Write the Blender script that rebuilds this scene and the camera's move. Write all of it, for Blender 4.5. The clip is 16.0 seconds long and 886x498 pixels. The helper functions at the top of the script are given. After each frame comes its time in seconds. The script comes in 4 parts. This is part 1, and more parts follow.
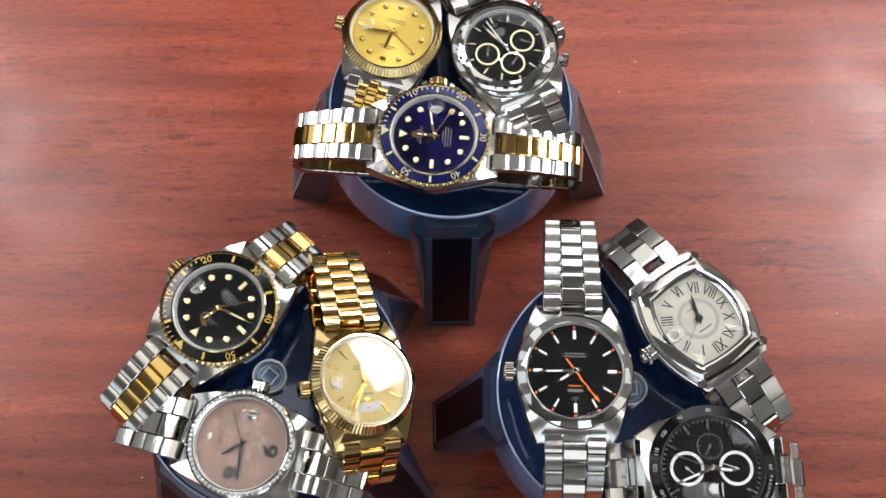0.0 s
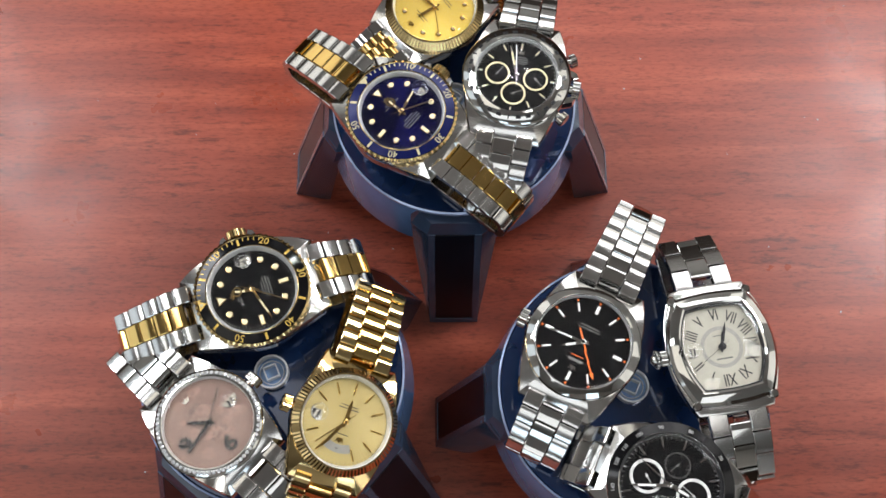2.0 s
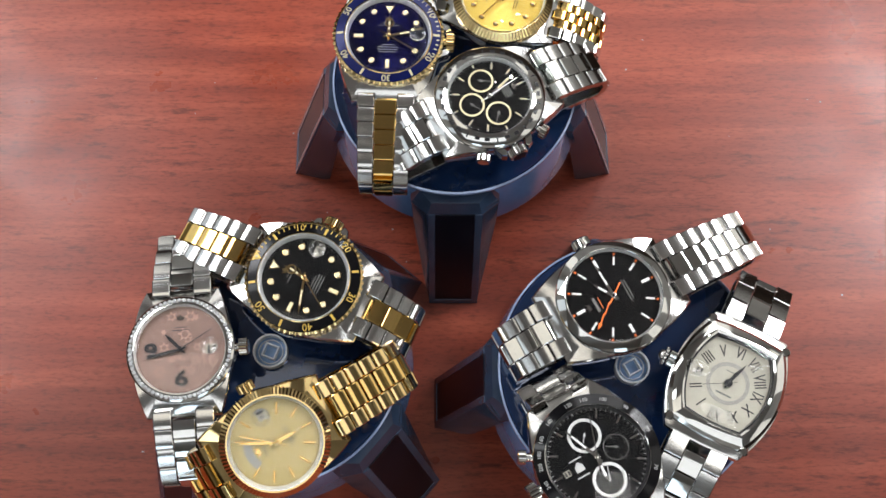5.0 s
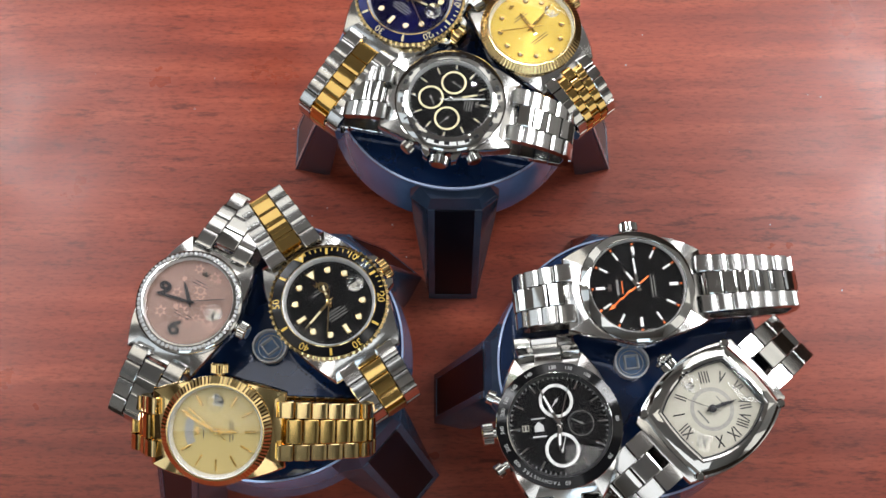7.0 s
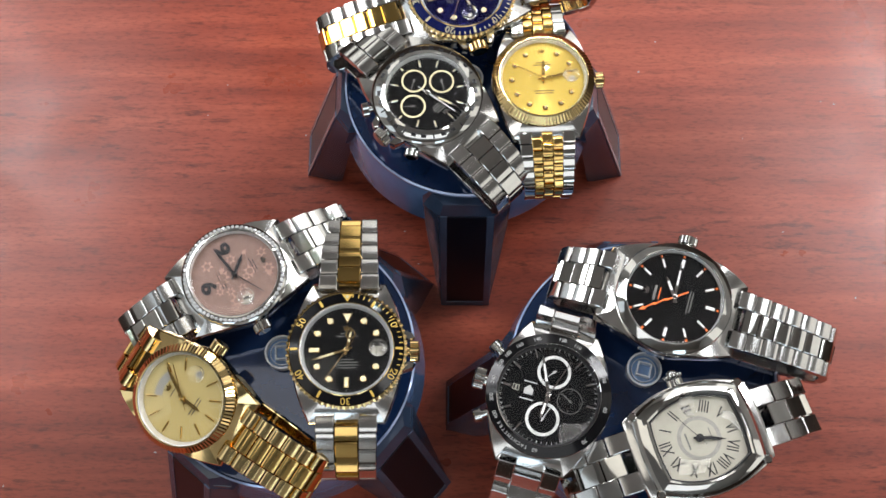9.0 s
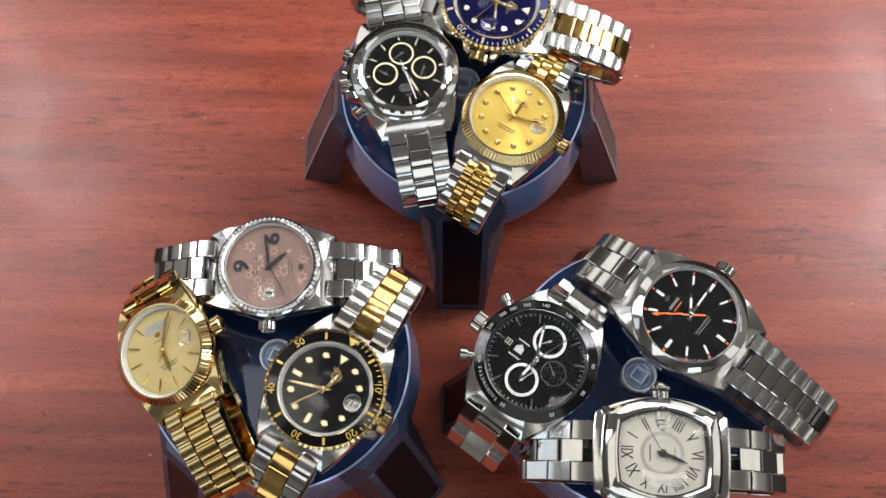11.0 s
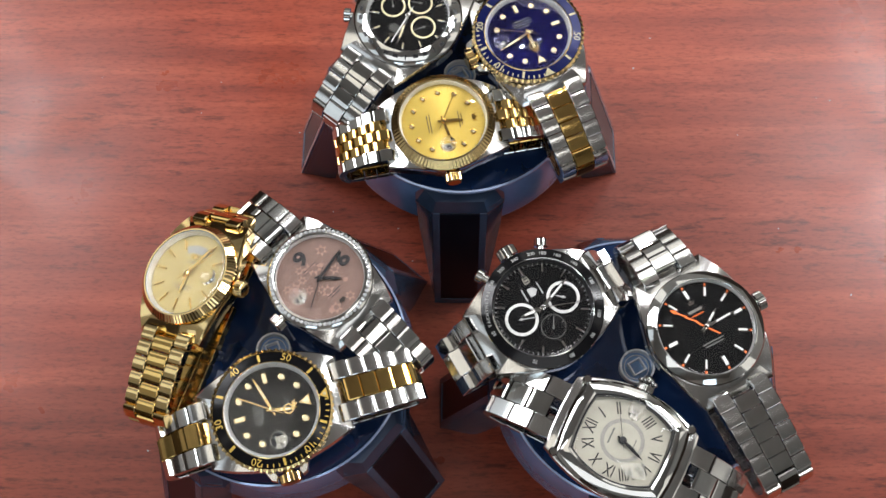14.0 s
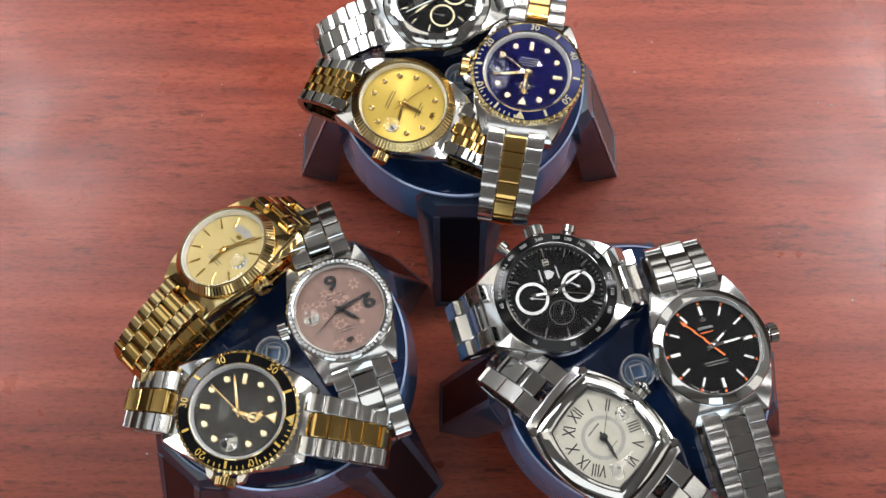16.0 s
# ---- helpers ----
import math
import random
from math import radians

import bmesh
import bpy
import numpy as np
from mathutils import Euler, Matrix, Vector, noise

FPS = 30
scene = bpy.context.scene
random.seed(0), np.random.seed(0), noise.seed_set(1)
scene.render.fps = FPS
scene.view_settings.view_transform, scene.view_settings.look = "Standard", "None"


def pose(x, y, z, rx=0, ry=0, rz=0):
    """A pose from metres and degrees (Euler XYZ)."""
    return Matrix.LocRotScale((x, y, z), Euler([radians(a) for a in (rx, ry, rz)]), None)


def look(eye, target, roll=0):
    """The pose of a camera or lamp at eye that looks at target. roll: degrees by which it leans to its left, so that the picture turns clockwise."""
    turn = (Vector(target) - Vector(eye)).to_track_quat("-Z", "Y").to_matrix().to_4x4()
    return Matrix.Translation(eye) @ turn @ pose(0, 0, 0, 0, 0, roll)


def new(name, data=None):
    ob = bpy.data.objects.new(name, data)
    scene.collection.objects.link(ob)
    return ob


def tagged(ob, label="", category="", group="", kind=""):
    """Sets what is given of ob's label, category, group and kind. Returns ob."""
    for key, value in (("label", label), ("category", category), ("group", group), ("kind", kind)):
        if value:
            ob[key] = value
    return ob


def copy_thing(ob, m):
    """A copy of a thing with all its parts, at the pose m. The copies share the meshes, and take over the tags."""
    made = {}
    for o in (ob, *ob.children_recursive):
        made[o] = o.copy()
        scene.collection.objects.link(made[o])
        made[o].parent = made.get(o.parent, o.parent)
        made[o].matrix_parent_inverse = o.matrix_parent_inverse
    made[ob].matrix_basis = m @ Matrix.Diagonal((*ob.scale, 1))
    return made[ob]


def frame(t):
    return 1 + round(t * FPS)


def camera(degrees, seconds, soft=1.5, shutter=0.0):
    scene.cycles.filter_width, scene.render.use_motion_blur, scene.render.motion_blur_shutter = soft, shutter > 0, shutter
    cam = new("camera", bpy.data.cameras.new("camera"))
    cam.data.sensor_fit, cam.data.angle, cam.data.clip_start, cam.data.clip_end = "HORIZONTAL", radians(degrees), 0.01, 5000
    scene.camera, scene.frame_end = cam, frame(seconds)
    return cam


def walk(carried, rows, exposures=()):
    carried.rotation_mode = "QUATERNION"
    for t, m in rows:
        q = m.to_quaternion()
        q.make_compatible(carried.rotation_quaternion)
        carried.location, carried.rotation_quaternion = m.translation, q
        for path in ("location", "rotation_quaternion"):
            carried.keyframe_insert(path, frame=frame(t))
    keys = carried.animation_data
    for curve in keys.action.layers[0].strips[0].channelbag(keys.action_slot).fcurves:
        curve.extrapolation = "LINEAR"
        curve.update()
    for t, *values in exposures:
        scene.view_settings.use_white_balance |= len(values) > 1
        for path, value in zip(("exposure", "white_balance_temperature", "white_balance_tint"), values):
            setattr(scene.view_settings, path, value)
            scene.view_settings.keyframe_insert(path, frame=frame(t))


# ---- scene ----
# camera: held by hand above a table, nearly still
PATH = [
    (0, -0.0028, 0.0014, 0.4563, 18.74, -0.52, -0.76),
    (0.5, -0.0023, 0.0019, 0.4576, 18.65, -0.42, -0.65),
    (1, -0.0022, 0.0006, 0.4566, 18.83, -0.26, -0.55),
    (1.5, -0.0019, 0.0018, 0.4574, 18.60, -0.19, -0.47),
    (2, -0.0002, 0.0013, 0.4563, 18.57, -0.13, -0.37),
    (2.5, -0.0002, 0.0000, 0.4567, 18.71, -0.00, -0.42),
    (3, -0.0014, 0.0003, 0.4556, 18.31, -0.25, -0.34),
    (3.5, -0.0010, 0.0009, 0.4548, 18.38, -0.43, -0.26),
    (4, 0.0002, 0.0010, 0.4541, 18.20, 0.08, -0.25),
    (4.5, -0.0011, 0.0001, 0.4533, 18.01, -0.33, -0.12),
    (7, -0.0003, -0.0009, 0.4529, 17.71, -0.25, -0.10),
    (7.5, -0.0001, -0.0001, 0.4524, 17.75, -0.02, 0.05),
    (8, -0.0006, -0.0013, 0.4532, 17.86, 0.18, 0.17),
    (8.5, -0.0012, -0.0012, 0.4538, 18.07, 0.18, 0.39),
    (9, -0.0007, -0.0006, 0.4532, 18.01, 0.26, 0.21),
    (11.5, 0.0005, 0.0011, 0.4535, 18.00, 0.06, 0.47),
    (12, 0.0010, -0.0006, 0.4527, 18.21, 0.05, 0.18),
    (12.5, 0.0021, 0.0000, 0.4531, 18.05, -0.00, 0.23),
    (13, 0.0007, -0.0006, 0.4516, 18.04, 0.30, 0.60),
    (13.5, 0.0006, -0.0011, 0.4517, 18.11, 0.32, 0.49),
    (14, 0.0028, -0.0010, 0.4512, 17.99, 0.39, 0.16),
    (14.5, 0.0018, -0.0024, 0.4519, 17.93, 0.41, 0.27),
    (15, 0.0011, -0.0009, 0.4497, 17.90, 0.50, 0.17),
    (15.5, 0.0022, 0.0003, 0.4497, 17.75, 0.58, 0.51),
    (16, 0.0031, 0.0000, 0.4503, 18.09, 0.38, 0.37),
]
cam = camera(43.82, 16.0, soft=1.55)
walk(cam, [(t, pose(*p)) for t, *p in PATH])

# turning angle of each of the three display stands, degrees
TURN = [
    (0, 0.0, -0.0, -0.0),
    (0.5, -8.7, -6.7, -6.0),
    (1, -17.3, -13.4, -12.0),
    (1.5, -26.0, -20.1, -18.1),
    (2, -34.7, -26.8, -24.2),
    (2.5, -43.4, -33.6, -30.3),
    (3, -52.0, -40.6, -36.2),
    (3.5, -60.6, -47.8, -42.3),
    (4, -69.2, -55.0, -48.7),
    (4.5, -77.8, -62.3, -55.5),
    (7, -123.5, -101.8, -83.9),
    (7.5, -132.6, -110.2, -89.4),
    (8, -141.4, -118.6, -95.0),
    (8.5, -150.2, -127.0, -100.5),
    (9, -159.0, -135.4, -105.7),
    (11.5, -200.4, -172.7, -131.8),
    (12, -208.5, -180.3, -135.9),
    (12.5, -216.6, -187.8, -139.8),
    (13, -224.8, -195.0, -143.5),
    (13.5, -233.1, -202.0, -147.2),
    (14, -241.5, -208.9, -150.7),
    (14.5, -249.9, -215.5, -154.1),
    (15, -258.3, -221.9, -157.3),
    (15.5, -266.6, -228.2, -160.4),
    (16, -274.9, -234.4, -163.5),
]

# ---- light: lamps beside the table, a pair of bulbs, ceiling panels, south windows and added unseen fill ----
world = bpy.data.worlds.new("room_air")
world.use_nodes = True
world.node_tree.nodes["Background"].inputs[0].default_value = (0.6, 0.65, 0.75, 1)
world.node_tree.nodes["Background"].inputs[1].default_value = 0.05
scene.world = world


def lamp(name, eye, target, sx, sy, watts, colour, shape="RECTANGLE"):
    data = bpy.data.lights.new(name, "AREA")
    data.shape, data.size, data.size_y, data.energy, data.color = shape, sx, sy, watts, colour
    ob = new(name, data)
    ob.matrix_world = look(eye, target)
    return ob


lamp("lamp_west", (-0.72, 0.60, 1.0), (0, 0.1, 0), 0.42, 0.34, 7.4, (0.97, 0.965, 1.0))
lamp("lamp_east", (0.74, 0.62, 1.0), (0, 0.1, 0), 0.30, 0.24, 10.0, (0.97, 0.97, 1.0))
lamp("lamp_north", (0.40, 1.40, 1.6), (0, 0.1, 0), 1.0, 0.5, 5.5, (0.98, 0.97, 1.0))
lamp("bulb_left", (0.10, 0.80, 1.3), (0, 0.1, 0), 0.014, 0.014, 0.5, (1.0, 0.98, 0.95), "DISK")
lamp("bulb_right", (0.16, 0.83, 1.3), (0, 0.1, 0), 0.014, 0.014, 0.5, (1.0, 0.98, 0.95), "DISK")
lamp("ceiling_panel", (-0.62, 0.20, 1.88), (-0.62, 0.20, 0), 0.75, 0.52, 1.9, (1.0, 0.95, 0.84))
# unseen fill added overhead to brighten bracelets that slope south
lamp("south_overhead_fill", (-0.15, -0.80, 1.88), (-0.15, -0.80, 0), 1.9, 0.5, 5.5, (0.97, 0.99, 1.0))
lamp("ceiling_spot", (0.42, 0.0, 1.88), (0.42, 0.0, 0), 0.3, 0.3, 1.6, (1.0, 0.98, 0.95))
# unseen overhead strips, added so polished metal mirrors bright patches
for fill_x in (-1.0, 1.0):
    for fill_y in (0.55, 1.25):
        lamp("overhead_strip_fill", (fill_x, fill_y, 1.9), (fill_x, fill_y, 0), 0.5, 0.12, 1.6, (0.95, 0.98, 1.0))
# unseen light strips added on the west, east and north walls to brighten metal
for wall_y in (-0.55, 0.3, 1.15):
    lamp("west_strip_fill", (-1.66, wall_y, 1.0), (0, wall_y, 0.6), 0.42, 1.5, 2.4, (0.80, 0.91, 1.0))
    lamp("east_strip_fill", (1.66, wall_y, 1.0), (0, wall_y, 0.6), 0.42, 1.5, 2.4, (1.0, 0.97, 0.90))
for wall_x in (-0.85, 0.0, 0.85):
    lamp("north_strip_fill", (wall_x, 1.66, 1.0), (wall_x, 0, 0.6), 0.42, 1.4, 2.6, (1.0, 0.98, 0.93))
# daylight through the tall windows in the south wall
for wall_x in (-0.6, 0.6):
    lamp("window_south_light", (wall_x, -1.66, 1.0), (wall_x, 0, 0.6), 0.5, 1.5, 9.0, (0.70, 0.86, 1.0))
scene.view_settings.exposure = -0.51

# ---- materials ----


def node_mat(name):
    m = bpy.data.materials.new(name)
    m.use_nodes = True
    nt = m.node_tree
    return m, nt, nt.nodes["Principled BSDF"]


def tex_coord(nt, scale, rot=(0, 0, 0), out="Object"):
    tc = nt.nodes.new("ShaderNodeTexCoord")
    mp = nt.nodes.new("ShaderNodeMapping")
    mp.inputs["Scale"].default_value = scale
    mp.inputs["Rotation"].default_value = rot
    nt.links.new(tc.outputs[out], mp.inputs[0])
    return mp.outputs[0]


def noise_tex(nt, vec, scale, detail=4, rough=0.55):
    n = nt.nodes.new("ShaderNodeTexNoise")
    n.inputs["Scale"].default_value, n.inputs["Detail"].default_value, n.inputs["Roughness"].default_value = scale, detail, rough
    nt.links.new(vec, n.inputs["Vector"])
    return n.outputs["Fac"]


def ramp(nt, fac, stops):
    r = nt.nodes.new("ShaderNodeValToRGB")
    while len(r.color_ramp.elements) < len(stops):
        r.color_ramp.elements.new(0.5)
    for e, (p, c) in zip(r.color_ramp.elements, stops):
        e.position, e.color = p, (*c, 1) if len(c) == 3 else c
    nt.links.new(fac, r.inputs[0])
    return r.outputs[0]


def mix(nt, a, b, fac, kind="MIX"):
    m = nt.nodes.new("ShaderNodeMix")
    m.data_type, m.blend_type = "RGBA", kind
    for sock, v in ((m.inputs[0], fac), (m.inputs[6], a), (m.inputs[7], b)):
        if hasattr(v, "is_linked"):
            nt.links.new(v, sock)
        else:
            sock.default_value = v
    return m.outputs[2]


def bump(nt, fac, strength, dist, b):
    n = nt.nodes.new("ShaderNodeBump")
    n.inputs["Strength"].default_value, n.inputs["Distance"].default_value = strength, dist
    nt.links.new(fac, n.inputs["Height"])
    nt.links.new(n.outputs[0], b.inputs["Normal"])


def metal(name, colour, rough, spread=0.08, grain=(0, 0, 0)):
    m, nt, b = node_mat(name)
    b.inputs["Metallic"].default_value = 1
    v = tex_coord(nt, (1, 1, 1))
    smear = noise_tex(nt, v, 140, 3)
    col = ramp(nt, smear, [(0.3, [c * 0.88 for c in colour]), (0.7, colour)])
    nt.links.new(col, b.inputs["Base Color"])
    mr = nt.nodes.new("ShaderNodeMapRange")
    mr.inputs["To Min"].default_value, mr.inputs["To Max"].default_value = max(rough - spread, 0.03), rough + spread
    nt.links.new(noise_tex(nt, v, 420, 3), mr.inputs[0])
    nt.links.new(mr.outputs[0], b.inputs["Roughness"])
    if any(grain):
        bump(nt, noise_tex(nt, tex_coord(nt, grain), 1.0, 2), 0.25, 0.00005, b)
    return m


def plain(name, colour, rough=0.4, spec=0.5, vary=0.12, scale=300, metallic=0.0, coat=0.0):
    m, nt, b = node_mat(name)
    fac = noise_tex(nt, tex_coord(nt, (1, 1, 1)), scale, 4)
    nt.links.new(ramp(nt, fac, [(0.3, [c * (1 - vary) for c in colour]), (0.7, [min(1, c * (1 + vary)) for c in colour])]), b.inputs["Base Color"])
    b.inputs["Roughness"].default_value, b.inputs["Specular IOR Level"].default_value = rough, spec
    b.inputs["Metallic"].default_value, b.inputs["Coat Weight"].default_value = metallic, coat
    return m


def glass(name, tint=(1, 1, 1), ior=1.45, rough=0.0):
    m, nt, b = node_mat(name)
    b.inputs["Base Color"].default_value = (*tint, 1)
    b.inputs["Transmission Weight"].default_value, b.inputs["IOR"].default_value, b.inputs["Roughness"].default_value = 1, ior, rough
    return m


def sunburst(name, dark, light, rough=0.28, metallic=0.6):
    """A brushed metal dial whose grain runs from the middle outwards."""
    m, nt, b = node_mat(name)
    b.inputs["Metallic"].default_value, b.inputs["Roughness"].default_value = metallic, rough
    b.inputs["Specular IOR Level"].default_value = 0.15
    b.inputs["Anisotropic"].default_value = 0.85
    tan = nt.nodes.new("ShaderNodeTangent")
    tan.direction_type, tan.axis = "RADIAL", "Z"
    nt.links.new(tan.outputs[0], b.inputs["Tangent"])
    tc = nt.nodes.new("ShaderNodeTexCoord")
    g = nt.nodes.new("ShaderNodeTexGradient")
    g.gradient_type = "RADIAL"
    nt.links.new(tc.outputs["Object"], g.inputs[0])
    n = nt.nodes.new("ShaderNodeTexNoise")
    n.noise_dimensions = "1D"
    n.inputs["Scale"].default_value, n.inputs["Detail"].default_value = 260, 3
    nt.links.new(g.outputs["Fac"], n.inputs["W"])
    nt.links.new(ramp(nt, n.outputs["Fac"], [(0.3, dark), (0.7, light)]), b.inputs["Base Color"])
    bump(nt, n.outputs["Fac"], 0.12, 0.00005, b)
    return m


def wood():
    m, nt, b = node_mat("mahogany")
    v = tex_coord(nt, (1, 1, 1))
    streak = noise_tex(nt, tex_coord(nt, (7, 120, 1), (0, 0, 0.03)), 1.0, 6, 0.6)
    broad = noise_tex(nt, tex_coord(nt, (1.6, 9, 1), (0, 0, 0.05)), 1.0, 4)
    pores = noise_tex(nt, tex_coord(nt, (70, 420, 1), (0, 0, 0.03)), 1.0, 4, 0.7)
    fleck = noise_tex(nt, tex_coord(nt, (300, 1000, 1), (0, 0, 0.03)), 1.0, 2, 0.6)
    base = ramp(nt, streak, [(0.25, (0.20, 0.030, 0.016)), (0.5, (0.32, 0.054, 0.027)), (0.75, (0.45, 0.092, 0.046))])
    base = mix(nt, base, ramp(nt, broad, [(0.3, (0.66, 0.60, 0.58)), (0.7, (1.2, 1.24, 1.2))]), 1.0, "MULTIPLY")
    patch = noise_tex(nt, tex_coord(nt, (6, 26, 1), (0, 0, 0.04)), 1.0, 3)
    dense = ramp(nt, patch, [(0.40, (0.18, 0.18, 0.18)), (0.62, (0.95, 0.95, 0.95))])
    base = mix(nt, base, ramp(nt, pores, [(0.34, (0.42, 0.36, 0.36)), (0.46, (1, 1, 1))]), dense, "MULTIPLY")
    base = mix(nt, base, ramp(nt, fleck, [(0.34, (0.5, 0.45, 0.45)), (0.46, (1, 1, 1)), (0.72, (1.2, 1.3, 1.3))]), 0.5, "MULTIPLY")
    nt.links.new(base, b.inputs["Base Color"])
    r = ramp(nt, noise_tex(nt, v, 35, 5), [(0.3, (0.27, 0.27, 0.27)), (0.7, (0.40, 0.40, 0.40))])
    nt.links.new(r, b.inputs["Roughness"])
    b.inputs["Specular IOR Level"].default_value = 0.5
    bump(nt, pores, 0.15, 0.0002, b)
    return m


WOOD = wood()
STEEL = metal("polished_steel", (0.70, 0.70, 0.68), 0.04, 0.02)
BRUSHED = metal("brushed_steel", (0.71, 0.705, 0.69), 0.14, 0.05)
GOLD = metal("yellow_gold", (0.86, 0.64, 0.30), 0.09, 0.04)
SATIN = plain("satin_silver", (0.74, 0.74, 0.72), 0.35, 0.5, 0.08, 400, 0.6)
GOLD_PAINT = plain("gold_paint", (0.72, 0.47, 0.09), 0.35, 0.5, 0.08, 400, 0.2)
GOLD_DEEP = metal("polished_gold", (0.84, 0.57, 0.20), 0.08, 0.03)
NAVY = plain("navy_acrylic", (0.018, 0.032, 0.066), 0.2, 0.6, 0.3, 60, 0.1, 0.5)
LEG = plain("navy_satin_leg", (0.034, 0.055, 0.098), 0.20, 0.8, 0.2, 80, 0.1)
# pale blue puts the highlight line of the dark rim into its colour
RIM = plain("rim_highlight_blue", (0.36, 0.46, 0.72), 0.14, 0.9, 0.08, 90, 0.3, 0.6)
LEG_EDGE = plain("steel_blue_leg_edge", (0.062, 0.092, 0.15), 0.2, 0.8, 0.15, 90, 0.1)
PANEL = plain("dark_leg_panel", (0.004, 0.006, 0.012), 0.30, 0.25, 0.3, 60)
NAVY_LIGHT = plain("navy_gloss_edge", (0.15, 0.27, 0.52), 0.20, 0.8, 0.15, 60, 0.05, 0.7)
DISC = plain("navy_mirror_disc", (0.012, 0.034, 0.105), 0.06, 0.6, 0.25, 50, 0.35, 1.0)
CLEAR = glass("clear_acrylic", (0.92, 0.96, 1.0), 1.49, 0.06)
CLEAR.node_tree.nodes["Principled BSDF"].inputs["Transmission Weight"].default_value = 0.2
HUB_BLUE = plain("frosted_blue_acrylic", (0.22, 0.36, 0.60), 0.3, 0.6, 0.2, 200)
CRYSTAL = glass("watch_crystal", (1, 1, 1), 1.38)
LENS = glass("date_lens_glass", (1, 1, 1), 1.48)
BLACK = plain("black_dial", (0.004, 0.004, 0.0045), 0.3, 0.05, 0.25, 500)
INSERT_BLACK = plain("black_bezel_insert", (0.005, 0.005, 0.006), 0.1, 0.3, 0.3, 300)
INSERT_BLUE = plain("blue_bezel_insert", (0.004, 0.009, 0.09), 0.2, 0.6, 0.15, 300, 0.3)
BLUE_DIAL = sunburst("blue_sunburst_dial", (0.0004, 0.0004, 0.009), (0.002, 0.002, 0.055), 0.26, 0.85)
GOLD_DIAL = sunburst("champagne_dial", (0.44, 0.31, 0.06), (0.58, 0.42, 0.10), 0.38, 0.5)
PALE_DIAL = sunburst("pale_champagne_dial", (0.34, 0.265, 0.105), (0.42, 0.335, 0.14), 0.45, 0.08)
PINK_DIAL = plain("pink_floral_dial", (0.215, 0.14, 0.115), 0.35, 0.5, 0.12, 400, 0.5)
PINK_FLOWER = plain("pale_pink_flower", (0.40, 0.25, 0.20), 0.3, 0.5, 0.1, 400, 0.5)
SILVER_DIAL = plain("silver_dial", (0.34, 0.325, 0.265), 0.4, 0.4, 0.06, 200)
SILVER_RING = plain("silver_dial_centre", (0.25, 0.245, 0.22), 0.35, 0.5, 0.08, 800, 0.3)
LUME = plain("cream_lume", (0.68, 0.60, 0.36), 0.5, 0.3, 0.06)
FAINT = plain("grey_print", (0.13, 0.13, 0.12), 0.4, 0.4, 0.1)
WHITE = plain("white_paint", (0.80, 0.80, 0.78), 0.4, 0.4, 0.05)
INK = plain("black_ink", (0.012, 0.012, 0.014), 0.35, 0.4, 0.2)
ORANGE = plain("orange_paint", (0.85, 0.16, 0.02), 0.4, 0.4, 0.08)
GEM = glass("clear_gem", (0.95, 0.96, 0.97), 2.2, 0.02)
GEM.node_tree.nodes["Principled BSDF"].inputs["Transmission Weight"].default_value = 0.45
GEM_SMOKE = glass("champagne_gem", (0.62, 0.50, 0.30), 1.6, 0.05)
GEM_SMOKE.node_tree.nodes["Principled BSDF"].inputs["Transmission Weight"].default_value = 0.5
DARK_BAND = plain("dark_reflection_band", (0.055, 0.035, 0.024), 0.4, 0.5, 0.3, 8)
RING_WHITE = plain("brushed_white_ring", (0.56, 0.56, 0.54), 0.4, 0.4, 0.2, 900)
PRINT = plain("pale_grey_print", (0.42, 0.42, 0.41), 0.4, 0.4, 0.08)
PLASTER = plain("warm_grey_plaster", (0.58, 0.56, 0.52), 0.8, 0.3, 0.12, 3)
CEILING = plain("ceiling_paint", (0.40, 0.39, 0.37), 0.85, 0.2, 0.05, 3)
CARPET = plain("grey_carpet", (0.10, 0.10, 0.11), 0.9, 0.2, 0.2, 40)

# ---- mesh helpers ----
MM = 0.001


def mesh_of(name, bm, material, sharp=32):
    me = bpy.data.meshes.new(name)
    bmesh.ops.recalc_face_normals(bm, faces=bm.faces)
    bm.to_mesh(me)
    bm.free()
    for p in me.polygons:
        p.use_smooth = True
    me.set_sharp_from_angle(angle=radians(sharp))
    if material:
        me.materials.append(material)
    return me


def part(name, bm, material, parent=None, label="", at=None, sharp=32):
    me = bm if isinstance(bm, bpy.types.Mesh) else mesh_of(name, bm, material, sharp)
    ob = new(name, me)
    if parent:
        ob.parent = parent
    if at is not None:
        ob.matrix_basis = at
    return tagged(ob, label)


def rings(loops, cap_start=True, cap_end=True, closed=False):
    """A skin over loops of points, each loop of the same number."""
    bm = bmesh.new()
    vs = [[bm.verts.new(p) for p in lp] for lp in loops]
    n = len(vs[0])
    pairs = list(zip(vs, vs[1:])) + ([(vs[-1], vs[0])] if closed else [])
    for a, b in pairs:
        for i in range(n):
            bm.faces.new((a[i], a[(i + 1) % n], b[(i + 1) % n], b[i]))
    if not closed:
        if cap_start:
            bm.faces.new(list(reversed(vs[0])))
        if cap_end:
            bm.faces.new(vs[-1])
    return bm


def circle(r, z, n=64, wave=0.0, teeth=0):
    pts = []
    for i in range(n):
        a = 2 * math.pi * i / n
        q = r + (wave * math.cos(teeth * a) if teeth else 0)
        pts.append((q * math.cos(a), q * math.sin(a), z))
    return pts


